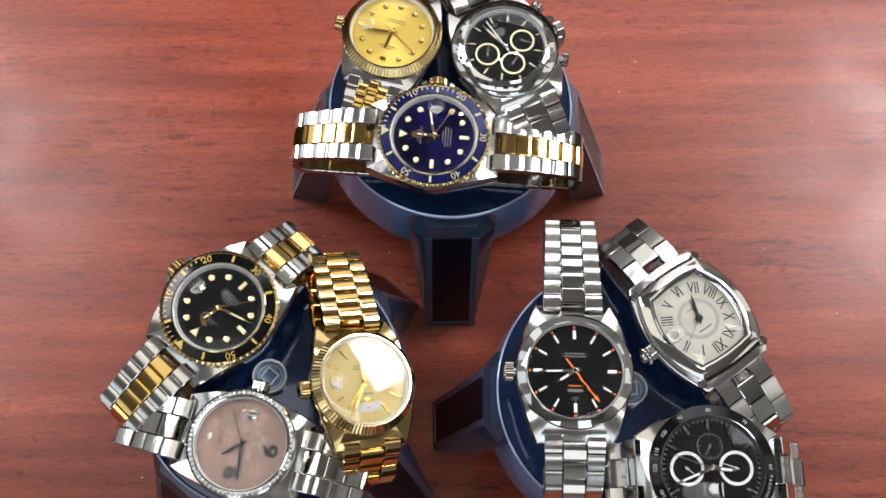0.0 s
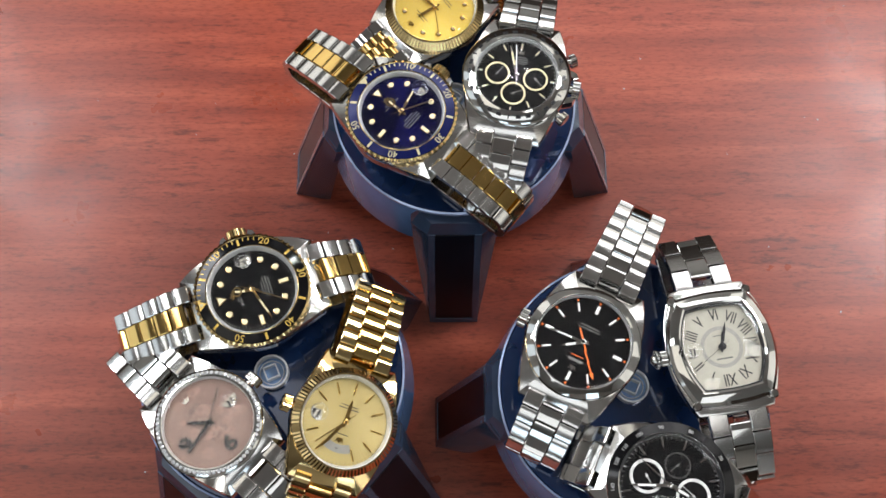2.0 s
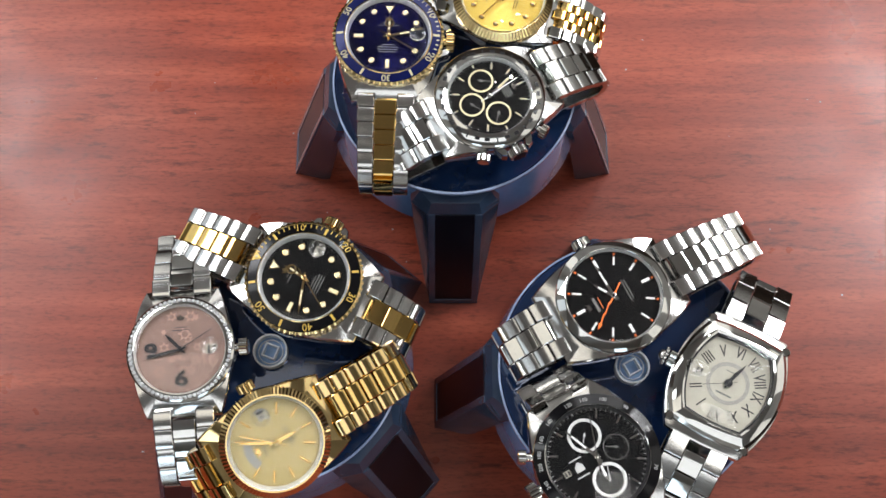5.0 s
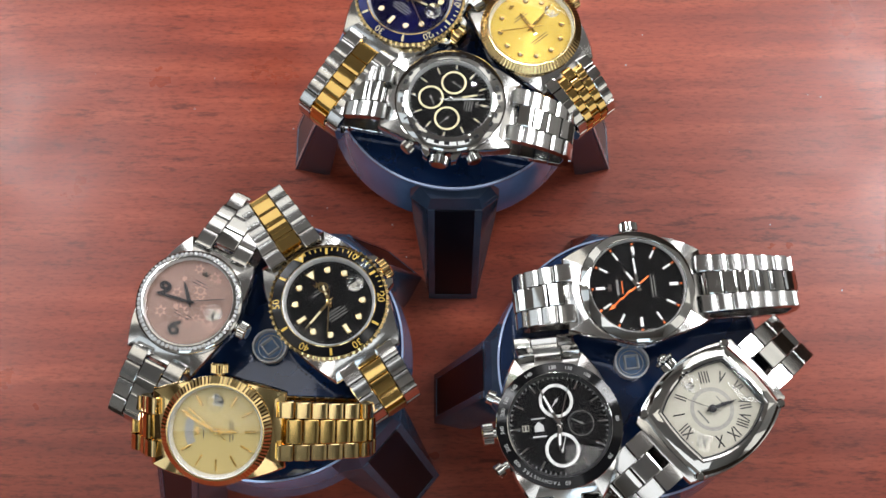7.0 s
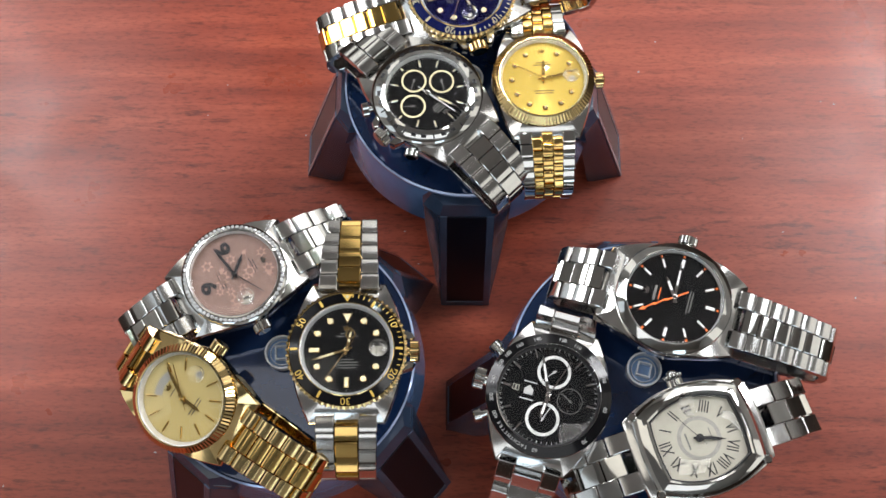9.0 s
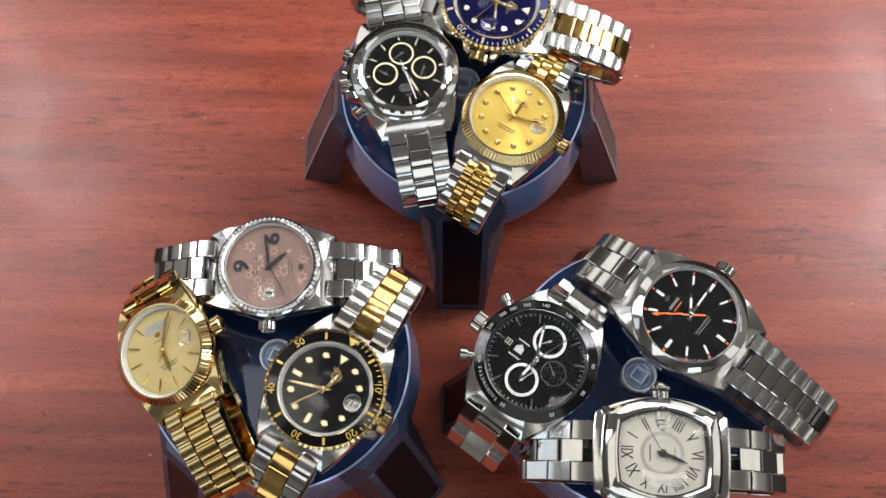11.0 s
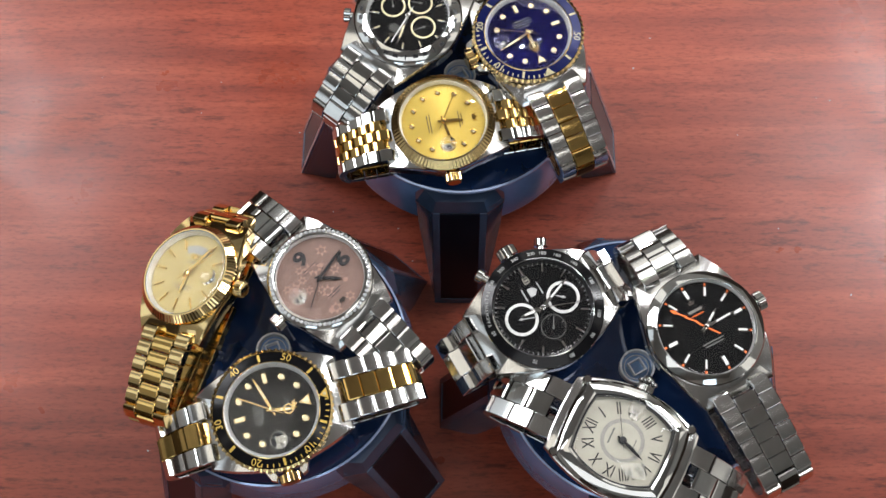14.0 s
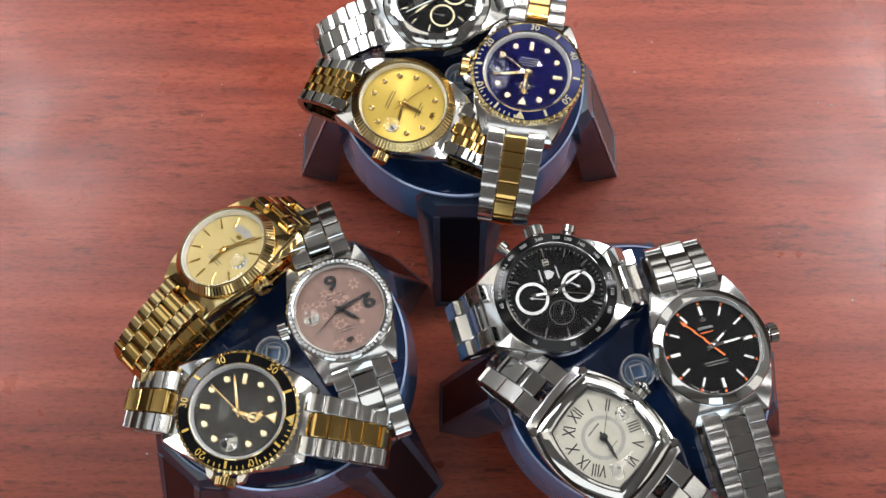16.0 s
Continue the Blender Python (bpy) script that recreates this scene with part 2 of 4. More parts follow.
def lathe(profile, n=72, closed=False):
    """profile: (radius, height) or (radius, height, wave, teeth), in mm."""
    return rings([circle(p[0] * MM, p[1] * MM, n, *( (p[2] * MM, p[3]) if len(p) > 2 else ())) for p in profile], closed=closed)


def loft(outline, levels):
    """outline: (x, y) in mm; levels: (scale, height in mm)."""
    return rings([[(x * k * MM, y * k * MM, z * MM) for x, y in outline] for k, z in levels])


def box(x0, x1, y0, y1, z0, z1, b=0.0):
    """A box in mm with its upper edges chamfered by b."""
    lo = [(x0, y0), (x1, y0), (x1, y1), (x0, y1)]
    hi = [(x0 + b, y0 + b), (x1 - b, y0 + b), (x1 - b, y1 - b), (x0 + b, y1 - b)]
    lv = [(lo, z0), (lo, z1 - b), (hi, z1)] if b else [(lo, z0), (lo, z1)]
    return rings([[(x * MM, y * MM, z * MM) for x, y in o] for o, z in lv])


def flat(outline, z0, z1):
    return rings([[(x * MM, y * MM, z * MM) for x, y in outline] for z in (z0, z1)])


def text_mesh(words, size, material, thick=0.08, bold=0.0):
    cu = bpy.data.curves.new("writing", "FONT")
    cu.offset = bold * MM
    cu.body, cu.size, cu.align_x, cu.align_y, cu.extrude, cu.resolution_u = words, size * MM, "CENTER", "CENTER", thick * MM, 3
    ob = new("writing", cu)
    me = bpy.data.meshes.new_from_object(ob.evaluated_get(bpy.context.evaluated_depsgraph_get()))
    bpy.data.objects.remove(ob)
    bpy.data.curves.remove(cu)
    me.materials.clear()
    me.materials.append(material)
    return me


def clock(deg, r, z, face_out=True):
    """The pose at r mm from the dial's middle, deg clockwise from twelve; its y axis points outwards."""
    a = radians(deg)
    return pose(r * MM * math.sin(a), r * MM * math.cos(a), z * MM, 0, 0, -deg if face_out else 0)


# ---- the room and the table ----


def slab(name, x0, x1, y0, y1, z0, z1, material, label, category):
    ob = part(name, box(x0 * 1000, x1 * 1000, y0 * 1000, y1 * 1000, z0 * 1000, z1 * 1000), material)
    return tagged(ob, label, category, kind="structure")


slab("floor", -1.7, 1.7, -1.7, 1.7, -0.85, -0.75, CARPET, "grey carpeted office floor", "floor")
slab("ceiling", -1.7, 1.7, -1.7, 1.7, 1.95, 2.05, CEILING, "warm grey plaster ceiling of the room", "ceiling")
slab("wall_north", -1.7, 1.7, 1.7, 1.8, -0.75, 1.95, PLASTER, "warm grey plaster wall behind the table", "wall")
slab("wall_south", -1.7, 1.7, -1.8, -1.7, -0.75, 1.95, PLASTER, "warm grey plaster wall of the room", "wall")
slab("wall_east", 1.7, 1.8, -1.7, 1.7, -0.75, 1.95, PLASTER, "warm grey plaster wall of the room", "wall")
slab("wall_west", -1.8, -1.7, -1.7, 1.7, -0.75, 1.95, PLASTER, "warm grey plaster wall of the room", "wall")


# unseen dark bands added low on the walls, for contrast in metal reflections
for wall_name, x0, x1, y0, y1 in (("north", -1.68, 1.68, 1.675, 1.7), ("south", -1.68, 1.68, -1.7, -1.675), ("east", 1.675, 1.7, -1.7, 1.7), ("west", -1.7, -1.675, -1.7, 1.7)):
    slab("wainscot_" + wall_name, x0, x1, y0, y1, -0.75, 0.6, DARK_BAND, "unseen dark band added on the wall to deepen reflections in metal", "panelling")


def build_blind(x):
    """Closed frame with tilted slats before a window in the south wall."""
    blind = tagged(new("window_blind"), "pale slatted blind before a tall daylight window", "window blind")
    blind.location = (x, -1.6, 0.2)
    slat = mesh_of("slat", box(-270, 270, -14, 14, -1.2, 1.2), WHITE)
    for i in range(27):
        part("slat", slat, None, blind, at=pose(0, 0, 0.06 * i, 35, 0, 0))
    for sx in (-1, 1):
        part("ladder_cord", box(sx * 200 - 2, sx * 200 + 2, -2, 2, 0, 1600), WHITE, blind)
    part("head_rail", box(-275, 275, -100, 20, 1600, 1640, 4), WHITE, blind)


for wall_x in (-0.6, 0.6):
    build_blind(wall_x)


def build_table():
    table = tagged(new("table"), "polished red-brown mahogany table with fine grain", "table")
    table.location = (0, 0.1, -0.75)
    part("tabletop", box(-800, 800, -450, 450, 715, 750, 3), WOOD, table)
    for sx in (-1, 1):
        for sy in (-1, 1):
            leg = loft([(-30, -30), (30, -30), (30, 30), (-30, 30)], [(0.7, 0), (1, 600), (1, 714)])
            part("leg", leg, WOOD, table, at=pose(sx * 0.74, sy * 0.39, 0))
    return table


build_table()

def build_dust():
    bm = bmesh.new()
    rng = random.Random(11)
    for i in range(46):
        x, y, r = rng.uniform(-0.21, 0.21), rng.uniform(-0.03, 0.30), rng.uniform(0.0002, 0.0005)
        vs = [bm.verts.new((x + r * math.cos(a) * rng.uniform(0.6, 1.4), y + r * math.sin(a) * rng.uniform(0.6, 1.4), 0.0001)) for a in (0, 1.2, 2.5, 3.8, 5.0)]
        top = bm.verts.new((x, y, 0.0001 + r * 0.5))
        for j in range(5):
            bm.faces.new((vs[j], vs[(j + 1) % 5], top))
    tagged(part("dust", bm, PRINT), "pale specks of dust on the wooden table", "dust", kind="stuff")


build_dust()

# ---- display stands ----
STANDS = {"north": (0.0061, 0.1907, 0), "west": (-0.0592, 0.0842, 50), "east": (0.0674, 0.0785, 0)}
DISC_TOP = 72.0  # mm above the table


def build_stand():
    stand = tagged(new("display_stand"), "navy acrylic turntable stand with four splayed legs on the table", "display stand", "turning watch stands")
    # skirt ring below the disc
    part("skirt_ring", lathe([(39, 67), (44.6, 66), (49.6, 47), (48.8, 44), (30, 42), (28, 64)], 96, closed=True), NAVY_LIGHT, stand, "glossy blue skirt ring")
    part("motor_housing", lathe([(29, 30), (34, 32), (34, 60), (28, 67)], 48), NAVY, stand)
    for k in range(4):
        # section: wide inner side, chamfers, narrow outer face
        def sec(r_in, r_out, w_in, w_out, z):
            return [(x * MM, -y * MM, z * MM) for x, y in ((-w_in, r_in), (-w_in, r_in + 3), (-w_out, r_out), (w_out, r_out), (w_in, r_in + 3), (w_in, r_in))]
        body = rings([sec(54, 68.5, 12.5, 10, 0), sec(46, 55.1, 16, 10.3, 46), sec(42.5, 50.7, 16.6, 10.5, 61), sec(43, 50, 15.8, 10, 63)])
        leg = part("leg", body, LEG, stand, at=pose(0, 0, 0, 0, 0, 90 * k))
        # raised frame round the outer face
        for sgn in (-1, 1):
            rail = rings([[(sgn * x * MM, -(y) * MM, z * MM) for x, y in ((7.6, r), (7.6, r + 1.2), (10.2, r + 1.2), (10.2, r))] for r, z in ((68.0, 0.5), (50.2, 61.5))])
            part("rail", rail, LEG_EDGE, leg)
        toe = rings([[(x * MM, -y * MM, z * MM) for x, y in ((-8, r), (8, r), (8, r + 1.2), (-8, r + 1.2))] for r, z in ((68.1, 0.4), (67.3, 3.2))])
        part("toe_rail", toe, LEG_EDGE, leg)
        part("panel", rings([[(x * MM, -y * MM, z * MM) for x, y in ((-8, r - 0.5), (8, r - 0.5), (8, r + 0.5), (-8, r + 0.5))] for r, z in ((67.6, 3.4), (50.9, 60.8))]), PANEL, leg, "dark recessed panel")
        foot = [(-16.8, 41), (-16.8, 46.0), (-10.4, 51.0), (10.4, 51.0), (16.8, 46.0), (16.8, 41)]
        crest = [(-13.2, 41), (-13.2, 43.6), (-9.0, 48.6), (9.0, 48.6), (13.2, 43.6), (13.2, 41)]
        shoulder = rings([[(x * MM, -y * MM, z * MM) for x, y in o] for o, z in ((foot, 60.2), (foot, 61.5), (crest, 67.0))])
        part("shoulder", shoulder, LEG, leg, "glossy faceted shoulder", sharp=10)
    disc = part("turntable_disc", lathe([(2, DISC_TOP - 4), (45.6, DISC_TOP - 4), (46.0, DISC_TOP - 3.2), (46.0, DISC_TOP - 0.6), (45.5, DISC_TOP), (2, DISC_TOP)], 128), DISC, stand, "dark blue mirror-gloss turning disc")
    part("rim", lathe([(46.1, DISC_TOP - 2.4), (46.8, DISC_TOP - 1.6), (46.8, DISC_TOP - 0.1), (46.1, DISC_TOP + 0.25)], 128, closed=True), RIM, disc, "glossy disc rim with its bright edge highlight put into the colour")
    top = DISC_TOP
    hub = part("hub", lathe([(5.4, top), (6.05, top), (6.05, top + 3.4), (5.4, top + 3.4)], 48, closed=True), CLEAR, disc, "clear acrylic hub")
    part("hub_floor", lathe([(0.1, top), (5.35, top), (5.35, top + 0.3), (0.1, top + 0.3)], 40), HUB_BLUE, hub, "pale blue frosted hub floor")
    part("hub_step", lathe([(4.1, top), (4.35, top), (4.35, top + 1.6), (4.1, top + 1.6)], 40, closed=True), CLEAR, hub)

    def square(a, z):
        return [(x * MM, y * MM, z * MM) for x, y in ((-a, -a), (a, -a), (a, a), (-a, a))]
    part("hub_key", rings([square(2.5, top), square(2.5, top + 3.2), square(2.0, top + 3.2), square(2.0, top)], closed=True), CLEAR, hub)
    return stand


stands = {}
for name, (sx, sy, turn) in STANDS.items():
    if not stands:
        stands[name] = build_stand()
        stands[name].matrix_basis = pose(sx, sy, 0, 0, 0, turn)
    else:
        stands[name] = copy_thing(stands["north"], pose(sx, sy, 0, 0, 0, turn))

# ---- watches: y towards twelve, x towards three, z = 0 on the disc, dial at DIAL ----
DIAL = 22.0


def round_outline(r, lug_y, lug_w, n=33):
    """A round barrel that runs out into two curved lugs at either end."""
    pts = []
    y1 = r * 0.42
    for i in range(n):
        y = lug_y * math.cos(math.pi * i / (n - 1))
        w = math.sqrt(max(r * r - y * y, 0))
        if abs(y) > y1:
            k = (abs(y) - y1) / (lug_y - y1)
            w0 = math.sqrt(r * r - y1 * y1)
            w = max(w, w0 + (lug_w - w0) * (0.55 * k + 0.45 * k * k))
        pts.append((w, y))
    return [(-x, y) for x, y in pts] + [(x, y) for x, y in reversed(pts)]


def build_case(watch, r, lug_y, lug_w, material, brushed, thick=8.5):
    o = round_outline(r, lug_y, lug_w)
    d = DIAL

    def fall(y):
        return 2.6 * (max(0, abs(y) - r * 0.6) / (lug_y - r * 0.6)) ** 2
    levels = ((0.90, d - thick + 1.5, 0.6), (0.985, d - thick + 2.6, 0.8), (1.0, d - 2.4, 1), (1.0, d - 1.2, 1), (0.975, d - 0.45, 1), (0.70, d - 0.3, 0.4), (0.4, d - 0.3, 0))
    body = rings([[(x * k * MM, y * k * MM, (z - f * fall(y)) * MM) for x, y in o] for k, z, f in levels])
    part("case", body, material, watch, sharp=38)
    part("case_back", lathe([(r * 0.8, d - thick), (r * 0.88, d - thick + 0.8), (r * 0.88, d - thick + 2)], 48), brushed, watch)


def build_crown(watch, x, material, deg=90, size=3.2, long=3.6, guard=None):
    m = clock(deg, x, DIAL - 2.6) @ pose(0, 0, 0, -90, 0, 0)
    prof = [(size * 0.55, -1.0), (size * 0.55, 0.3), (size, 0.5, 0.14, 22), (size, long - 0.5, 0.14, 22), (size * 0.82, long)]
    part("crown", lathe(prof, 88), material, watch, "knurled winding crown", at=m)
    if guard:
        for sgn in (-1, 1):
            g = loft([(-3.2, -1.4), (1.2, -1.3), (2.6, 0), (1.2, 1.3), (-3.2, 1.4)], [(0.9, DIAL - 5), (1, DIAL - 4.4), (1, DIAL - 1.2), (0.85, DIAL - 0.5)])
            part("crown_guard", g, guard, watch, at=pose((x - 0.3) * MM, sgn * 5.2 * MM, 0, 0, 0, -sgn * 20))


def build_crystal(watch, r, z0, dome=0.7, lens_at=None):
    prof = [(r, z0), (r, z0 + 1.12), (r * 0.99, z0 + 1.15 + dome * 0.02)] + [(r * k, z0 + 1.15 + dome * (1 - k * k)) for k in (0.9, 0.8, 0.6, 0.4, 0.2, 0.02)]
    c = part("crystal", lathe(prof, 72), CRYSTAL, watch, "clear domed watch crystal", sharp=18)
    c.visible_shadow = False
    if lens_at:
        lz = z0 + 1.6
        lens = part("date_lens", lathe([(2.9, lz - 0.2), (2.9, lz + 0.5), (2.4, lz + 1.0), (1.4, lz + 1.35), (0.1, lz + 1.45)], 32), LENS, watch, "magnifying date lens", at=clock(90, lens_at, 0), sharp=60)
        lens.visible_shadow = False


def build_date(watch, x, words="", deg=90, w=2.7, h=2.0):
    z = DIAL + 0.16
    d = part("date_window", box(-w / 2, w / 2, -h / 2, h / 2, z - 0.1, z + 0.1), SILVER_DIAL, watch, "pale date window", at=clock(deg, x, 0, False))
    if words:
        part("numeral", text_mesh(words, 2.2, INK, 0.03), None, d, at=pose(0, 0, (z + 0.16) * MM))
    else:
        for sgn in (-1, 1):
            part("numeral_bar", box(sgn * 0.55 - 0.3, sgn * 0.55 + 0.3, -0.75, 0.75, z, z + 0.16), INK, d)


def hand(watch, name, deg, length, width, z, material, tail=3.0, tip=0.35, lume=None, label=""):
    o = [(-width * 0.5, -tail), (width * 0.5, -tail), (width, length * 0.25), (width, length * 0.72), (width * tip, length), (-width * tip, length), (-width, length * 0.72), (-width, length * 0.25)]
    ob = part(name, flat(o, DIAL + z, DIAL + z + 0.18), material, watch, label, at=pose(0, 0, 0, 0, 0, -deg))
    if lume:
        part("lume", flat([(-width * 0.55, length * 0.35), (width * 0.55, length * 0.35), (width * 0.5, length * 0.8), (-width * 0.5, length * 0.8)], DIAL + z + 0.19, DIAL + z + 0.24), lume, ob)
    return ob


def build_hands(watch, hour, minute, second, material, lume=None, length=12.5, second_material=None, wide=0.65):
    hand(watch, "hour_hand", hour, length * 0.62, wide * 1.2, 0.6, material, 2, 0.2, lume)
    hand(watch, "minute_hand", minute, length, wide, 0.9, material, 2, 0.25, lume)
    if second is not None:
        hand(watch, "second_hand", second, length * 1.02, 0.16, 1.2, second_material or material, 4, 0.8)
    part("hand_pin", lathe([(0.9, DIAL + 0.3), (0.9, DIAL + 1.5), (0.5, DIAL + 1.6)], 20), material, watch)


def marker(watch, deg, r, w, length, material, frame_mat=None, z=0.55, name="hour_marker"):
    m = part(name, box(-w / 2, w / 2, -length / 2, length / 2, DIAL + 0.1, DIAL + z, 0.15), frame_mat or material, watch, at=clock(deg, r, 0))
    if frame_mat:
        part("lume", box(-w / 2 + 0.25, w / 2 - 0.25, -length / 2 + 0.25, length / 2 - 0.25, DIAL + z, DIAL + z + 0.05), material, m)


def bars(watch, deg, r, widths, z=0.12, h=0.30, gap=0.95, material=None, upright=True):
    """Lines of writing too small to read."""
    for i, w in enumerate(widths):
        part("writing_bar", box(-w / 2, w / 2, -h / 2, h / 2, DIAL + z - 0.06, DIAL + z + 0.03), material or FAINT, watch,
             at=clock(deg, r, 0, False) @ pose(0, (-i * gap) * MM, 0))


def minute_track(watch, r, material, long=0.8, w=0.12):
    bm = bmesh.new()
    for i in range(60):
        b = clock(6 * i, r, DIAL + 0.13)
        k = w * (2 if i % 5 == 0 else 1)
        vs = [bm.verts.new(b @ Vector((x * MM, y * MM, 0))) for x, y in ((-k / 2, -long / 2), (k / 2, -long / 2), (k / 2, long / 2), (-k / 2, long / 2))]
        top = [bm.verts.new(v.co + Vector((0, 0, 0.04 * MM))) for v in vs]
        bm.faces.new(top)
        for j in range(4):
            bm.faces.new((vs[j], vs[(j + 1) % 4], top[(j + 1) % 4], top[j]))
    tagged(part("minute_track", bm, material, watch), kind="stuff")


# -- bracelets --


def link_profile(p, t, dome, bow=0.4):
    """Side view of one link, y along the band, z up, in mm."""
    h = p / 2 * 0.985
    top = [(h * math.cos(math.pi * i / 8), t / 2 - dome + dome * math.sin(math.pi * min(max(i, 0.02), 7.98) / 8) ** bow) for i in range(9)]
    return [(h * 0.97, -t / 2 + 0.3), *top, (-h * 0.97, -t / 2 + 0.3), (-h * 0.85, -t / 2), (h * 0.85, -t / 2)]


LINKS = {}


def link_mesh(name, p, t, dome, w, material):
    key = (name, p, t, dome, w, material.name)
    if key not in LINKS:
        o = link_profile(p, t, dome, 0.3 if dome < 0.55 else 0.5)
        e = 0.22
        loops = []
        for x, k in ((-w / 2, 0.9), (-w / 2 + e, 1), (w / 2 - e, 1), (w / 2, 0.9)):
            loops.append([(x * MM, y * (0.5 + 0.5 * k) * MM, z * k * MM) for y, z in o])
        LINKS[key] = mesh_of(name, rings(loops), material, 21)
    return LINKS[key]


def band_path(start, end, z_end, turn_r, low):
    """The band's middle line on one side: out from the case, over the bend and back below, as points (y, z)."""
    y0, z0 = start
    pts = []
    p1, p2 = (y0 + (end - y0) * 0.45, z0 + 0.2), (end - (end - y0) * 0.22, z_end + (z0 - z_end) * 0.35)
    for i in range(25):
        u = i / 24
        a, b, c, e = (1 - u) ** 3, 3 * u * (1 - u) ** 2, 3 * u * u * (1 - u), u ** 3
        pts.append((a * y0 + b * p1[0] + c * p2[0] + e * end, a * z0 + b * p1[1] + c * p2[1] + e * z_end))
    zc = (z_end + low) / 2
    ry, rz = turn_r, (z_end - low) / 2
    for i in range(1, 13):
        a = math.pi / 2 - math.pi * i / 12
        pts.append((end + ry * math.cos(a), zc + rz * math.sin(a)))
    for i in range(1, 20):
        pts.append((end - (end - 4) * i / 19, low))
    return pts


def sample(pts, pitch, first=0.0):
    out, acc, want = [], 0.0, first
    for (y0, z0), (y1, z1) in zip(pts, pts[1:]):
        d = math.hypot(y1 - y0, z1 - z0)
        while d > 0 and want <= acc + d:
            u = (want - acc) / d
            out.append((y0 + (y1 - y0) * u, z0 + (z1 - z0) * u, math.degrees(math.atan2(z1 - z0, y1 - y0))))
            want += pitch
        acc += d
    return out


def build_bracelet(watch, cols, pitch, thick, lug_y, width, ends, taper=0.82, drop=(3, 3), flatten=3.0, start_z=None):
    """cols: (x middle, width, dome, material, shift) as parts of the full width; ends: how far the band reaches towards twelve and six."""
    z0 = (start_z if start_z is not None else DIAL - 2.6)
    for side, end, dz in ((1, ends[0], drop[0]), (-1, ends[1], drop[1])):
        path = band_path((lug_y - 2.5, z0), end, z0 - dz, 3.6, thick / 2 + 0.2)
        total = len(sample(path, pitch))
        for xm, w, dome, mat, shift in cols:
            me = link_mesh("link", pitch, thick, dome, round(w * width, 2), mat)
            for i, (y, z, a) in enumerate(sample(path, pitch, pitch * (0.5 + shift))):
                k = 1 - (1 - taper) * min(1, i / 7)
                m = pose(xm * width * k * MM * side, side * y * MM, z * MM, 0, 0, 0 if side > 0 else 180) @ pose(0, 0, 0, a, 0, 0)
                ob = part("link", me, None, watch)
                ob.matrix_basis = m @ Matrix.Diagonal((k, 1, 1, 1))


OYSTER = lambda out, mid: [(-0.35, 0.295, 0.62, out, 0), (0.35, 0.295, 0.62, out, 0), (0, 0.375, 0.5, mid, 0.5)]
JUBILEE = lambda out, mid: [(-0.39, 0.22, 0.5, out, 0), (0.39, 0.22, 0.5, out, 0), (-0.19, 0.175, 0.8, mid, 0.5), (0.19, 0.175, 0.8, mid, 0.5), (0, 0.19, 0.8, mid, 0)]
PRESIDENT = lambda out, mid: [(-0.355, 0.275, 1.15, out, 0), (0.355, 0.275, 1.15, out, 0), (0, 0.405, 1.15, mid, 0.5)]

# -- bezels --


def dive_bezel(watch, metal_mat, insert, ink):
    d = DIAL
    part("bezel", lathe([(15.6, d - 0.4), (19.6, d - 0.4, 0.22, 60), (20.1, d + 0.9, 0.28, 60), (20.1, d + 2.0, 0.28, 60), (19.3, d + 2.5), (19.0, d + 2.2), (16.0, d + 2.7), (15.6, d + 3.0)], 240, closed=True), metal_mat, watch, "coin-edged rotating bezel")
    ins = part("bezel_insert", lathe([(16.0, d + 2.2), (19.0, d + 1.8), (19.0, d + 2.36), (16.0, d + 2.86)], 96, closed=True), insert, watch, "numbered bezel insert")
    tilt = pose(0, 0, 0, -9.5, 0, 0)
    for k, w in ((60, "10"), (120, "20"), (180, "30"), (240, "40"), (300, "50")):
        part("numeral", text_mesh(w, 3.5, ink, 0.04), None, ins, at=clock(k, 17.5, d + 2.70) @ tilt)
    for k in (30, 90, 150, 210, 270, 330):
        part("bezel_mark", box(-0.42, 0.42, -1.2, 1.2, -0.06, 0.06), ink, ins, at=clock(k, 17.5, d + 2.64) @ tilt)
    for k in range(1, 20):
        if k % 5:
            part("bezel_mark", box(-0.18, 0.18, -0.55, 0.55, -0.06, 0.06), ink, ins, at=clock(6 * k, 18.2, d + 2.52) @ tilt)
    part("bezel_triangle", flat([(-1.9, 1.3), (0, -1.5), (1.9, 1.3)], -0.05, 0.08), ink, ins, at=clock(0, 17.5, d + 2.70) @ tilt)
    part("bezel_pearl", lathe([(0.6, -0.1), (0.6, 0.15), (0.3, 0.35)], 16), LUME, ins, at=clock(0, 17.8, d + 2.7))


def inner_ring(watch, r, material, width=1.2):
    part("inner_ring", lathe([(r - width, DIAL + 0.02), (r, DIAL + 0.02), (r, DIAL + 2.4), (r - width * 0.35, DIAL + 2.2), (r - width, DIAL + 0.5)], 72, closed=True), SATIN if material is STEEL else material, watch, "polished inner ring")


def fluted_bezel(watch, material, r_out, r_in):
    d = DIAL
    part("bezel", lathe([(r_in, d - 0.4), (r_out, d - 0.4), (r_out, d + 0.9, 0.16, 90), (r_in + 0.5, d + 2.9, 0.10, 90), (r_in, d + 2.9)], 360, closed=True), material, watch, "finely fluted bezel")


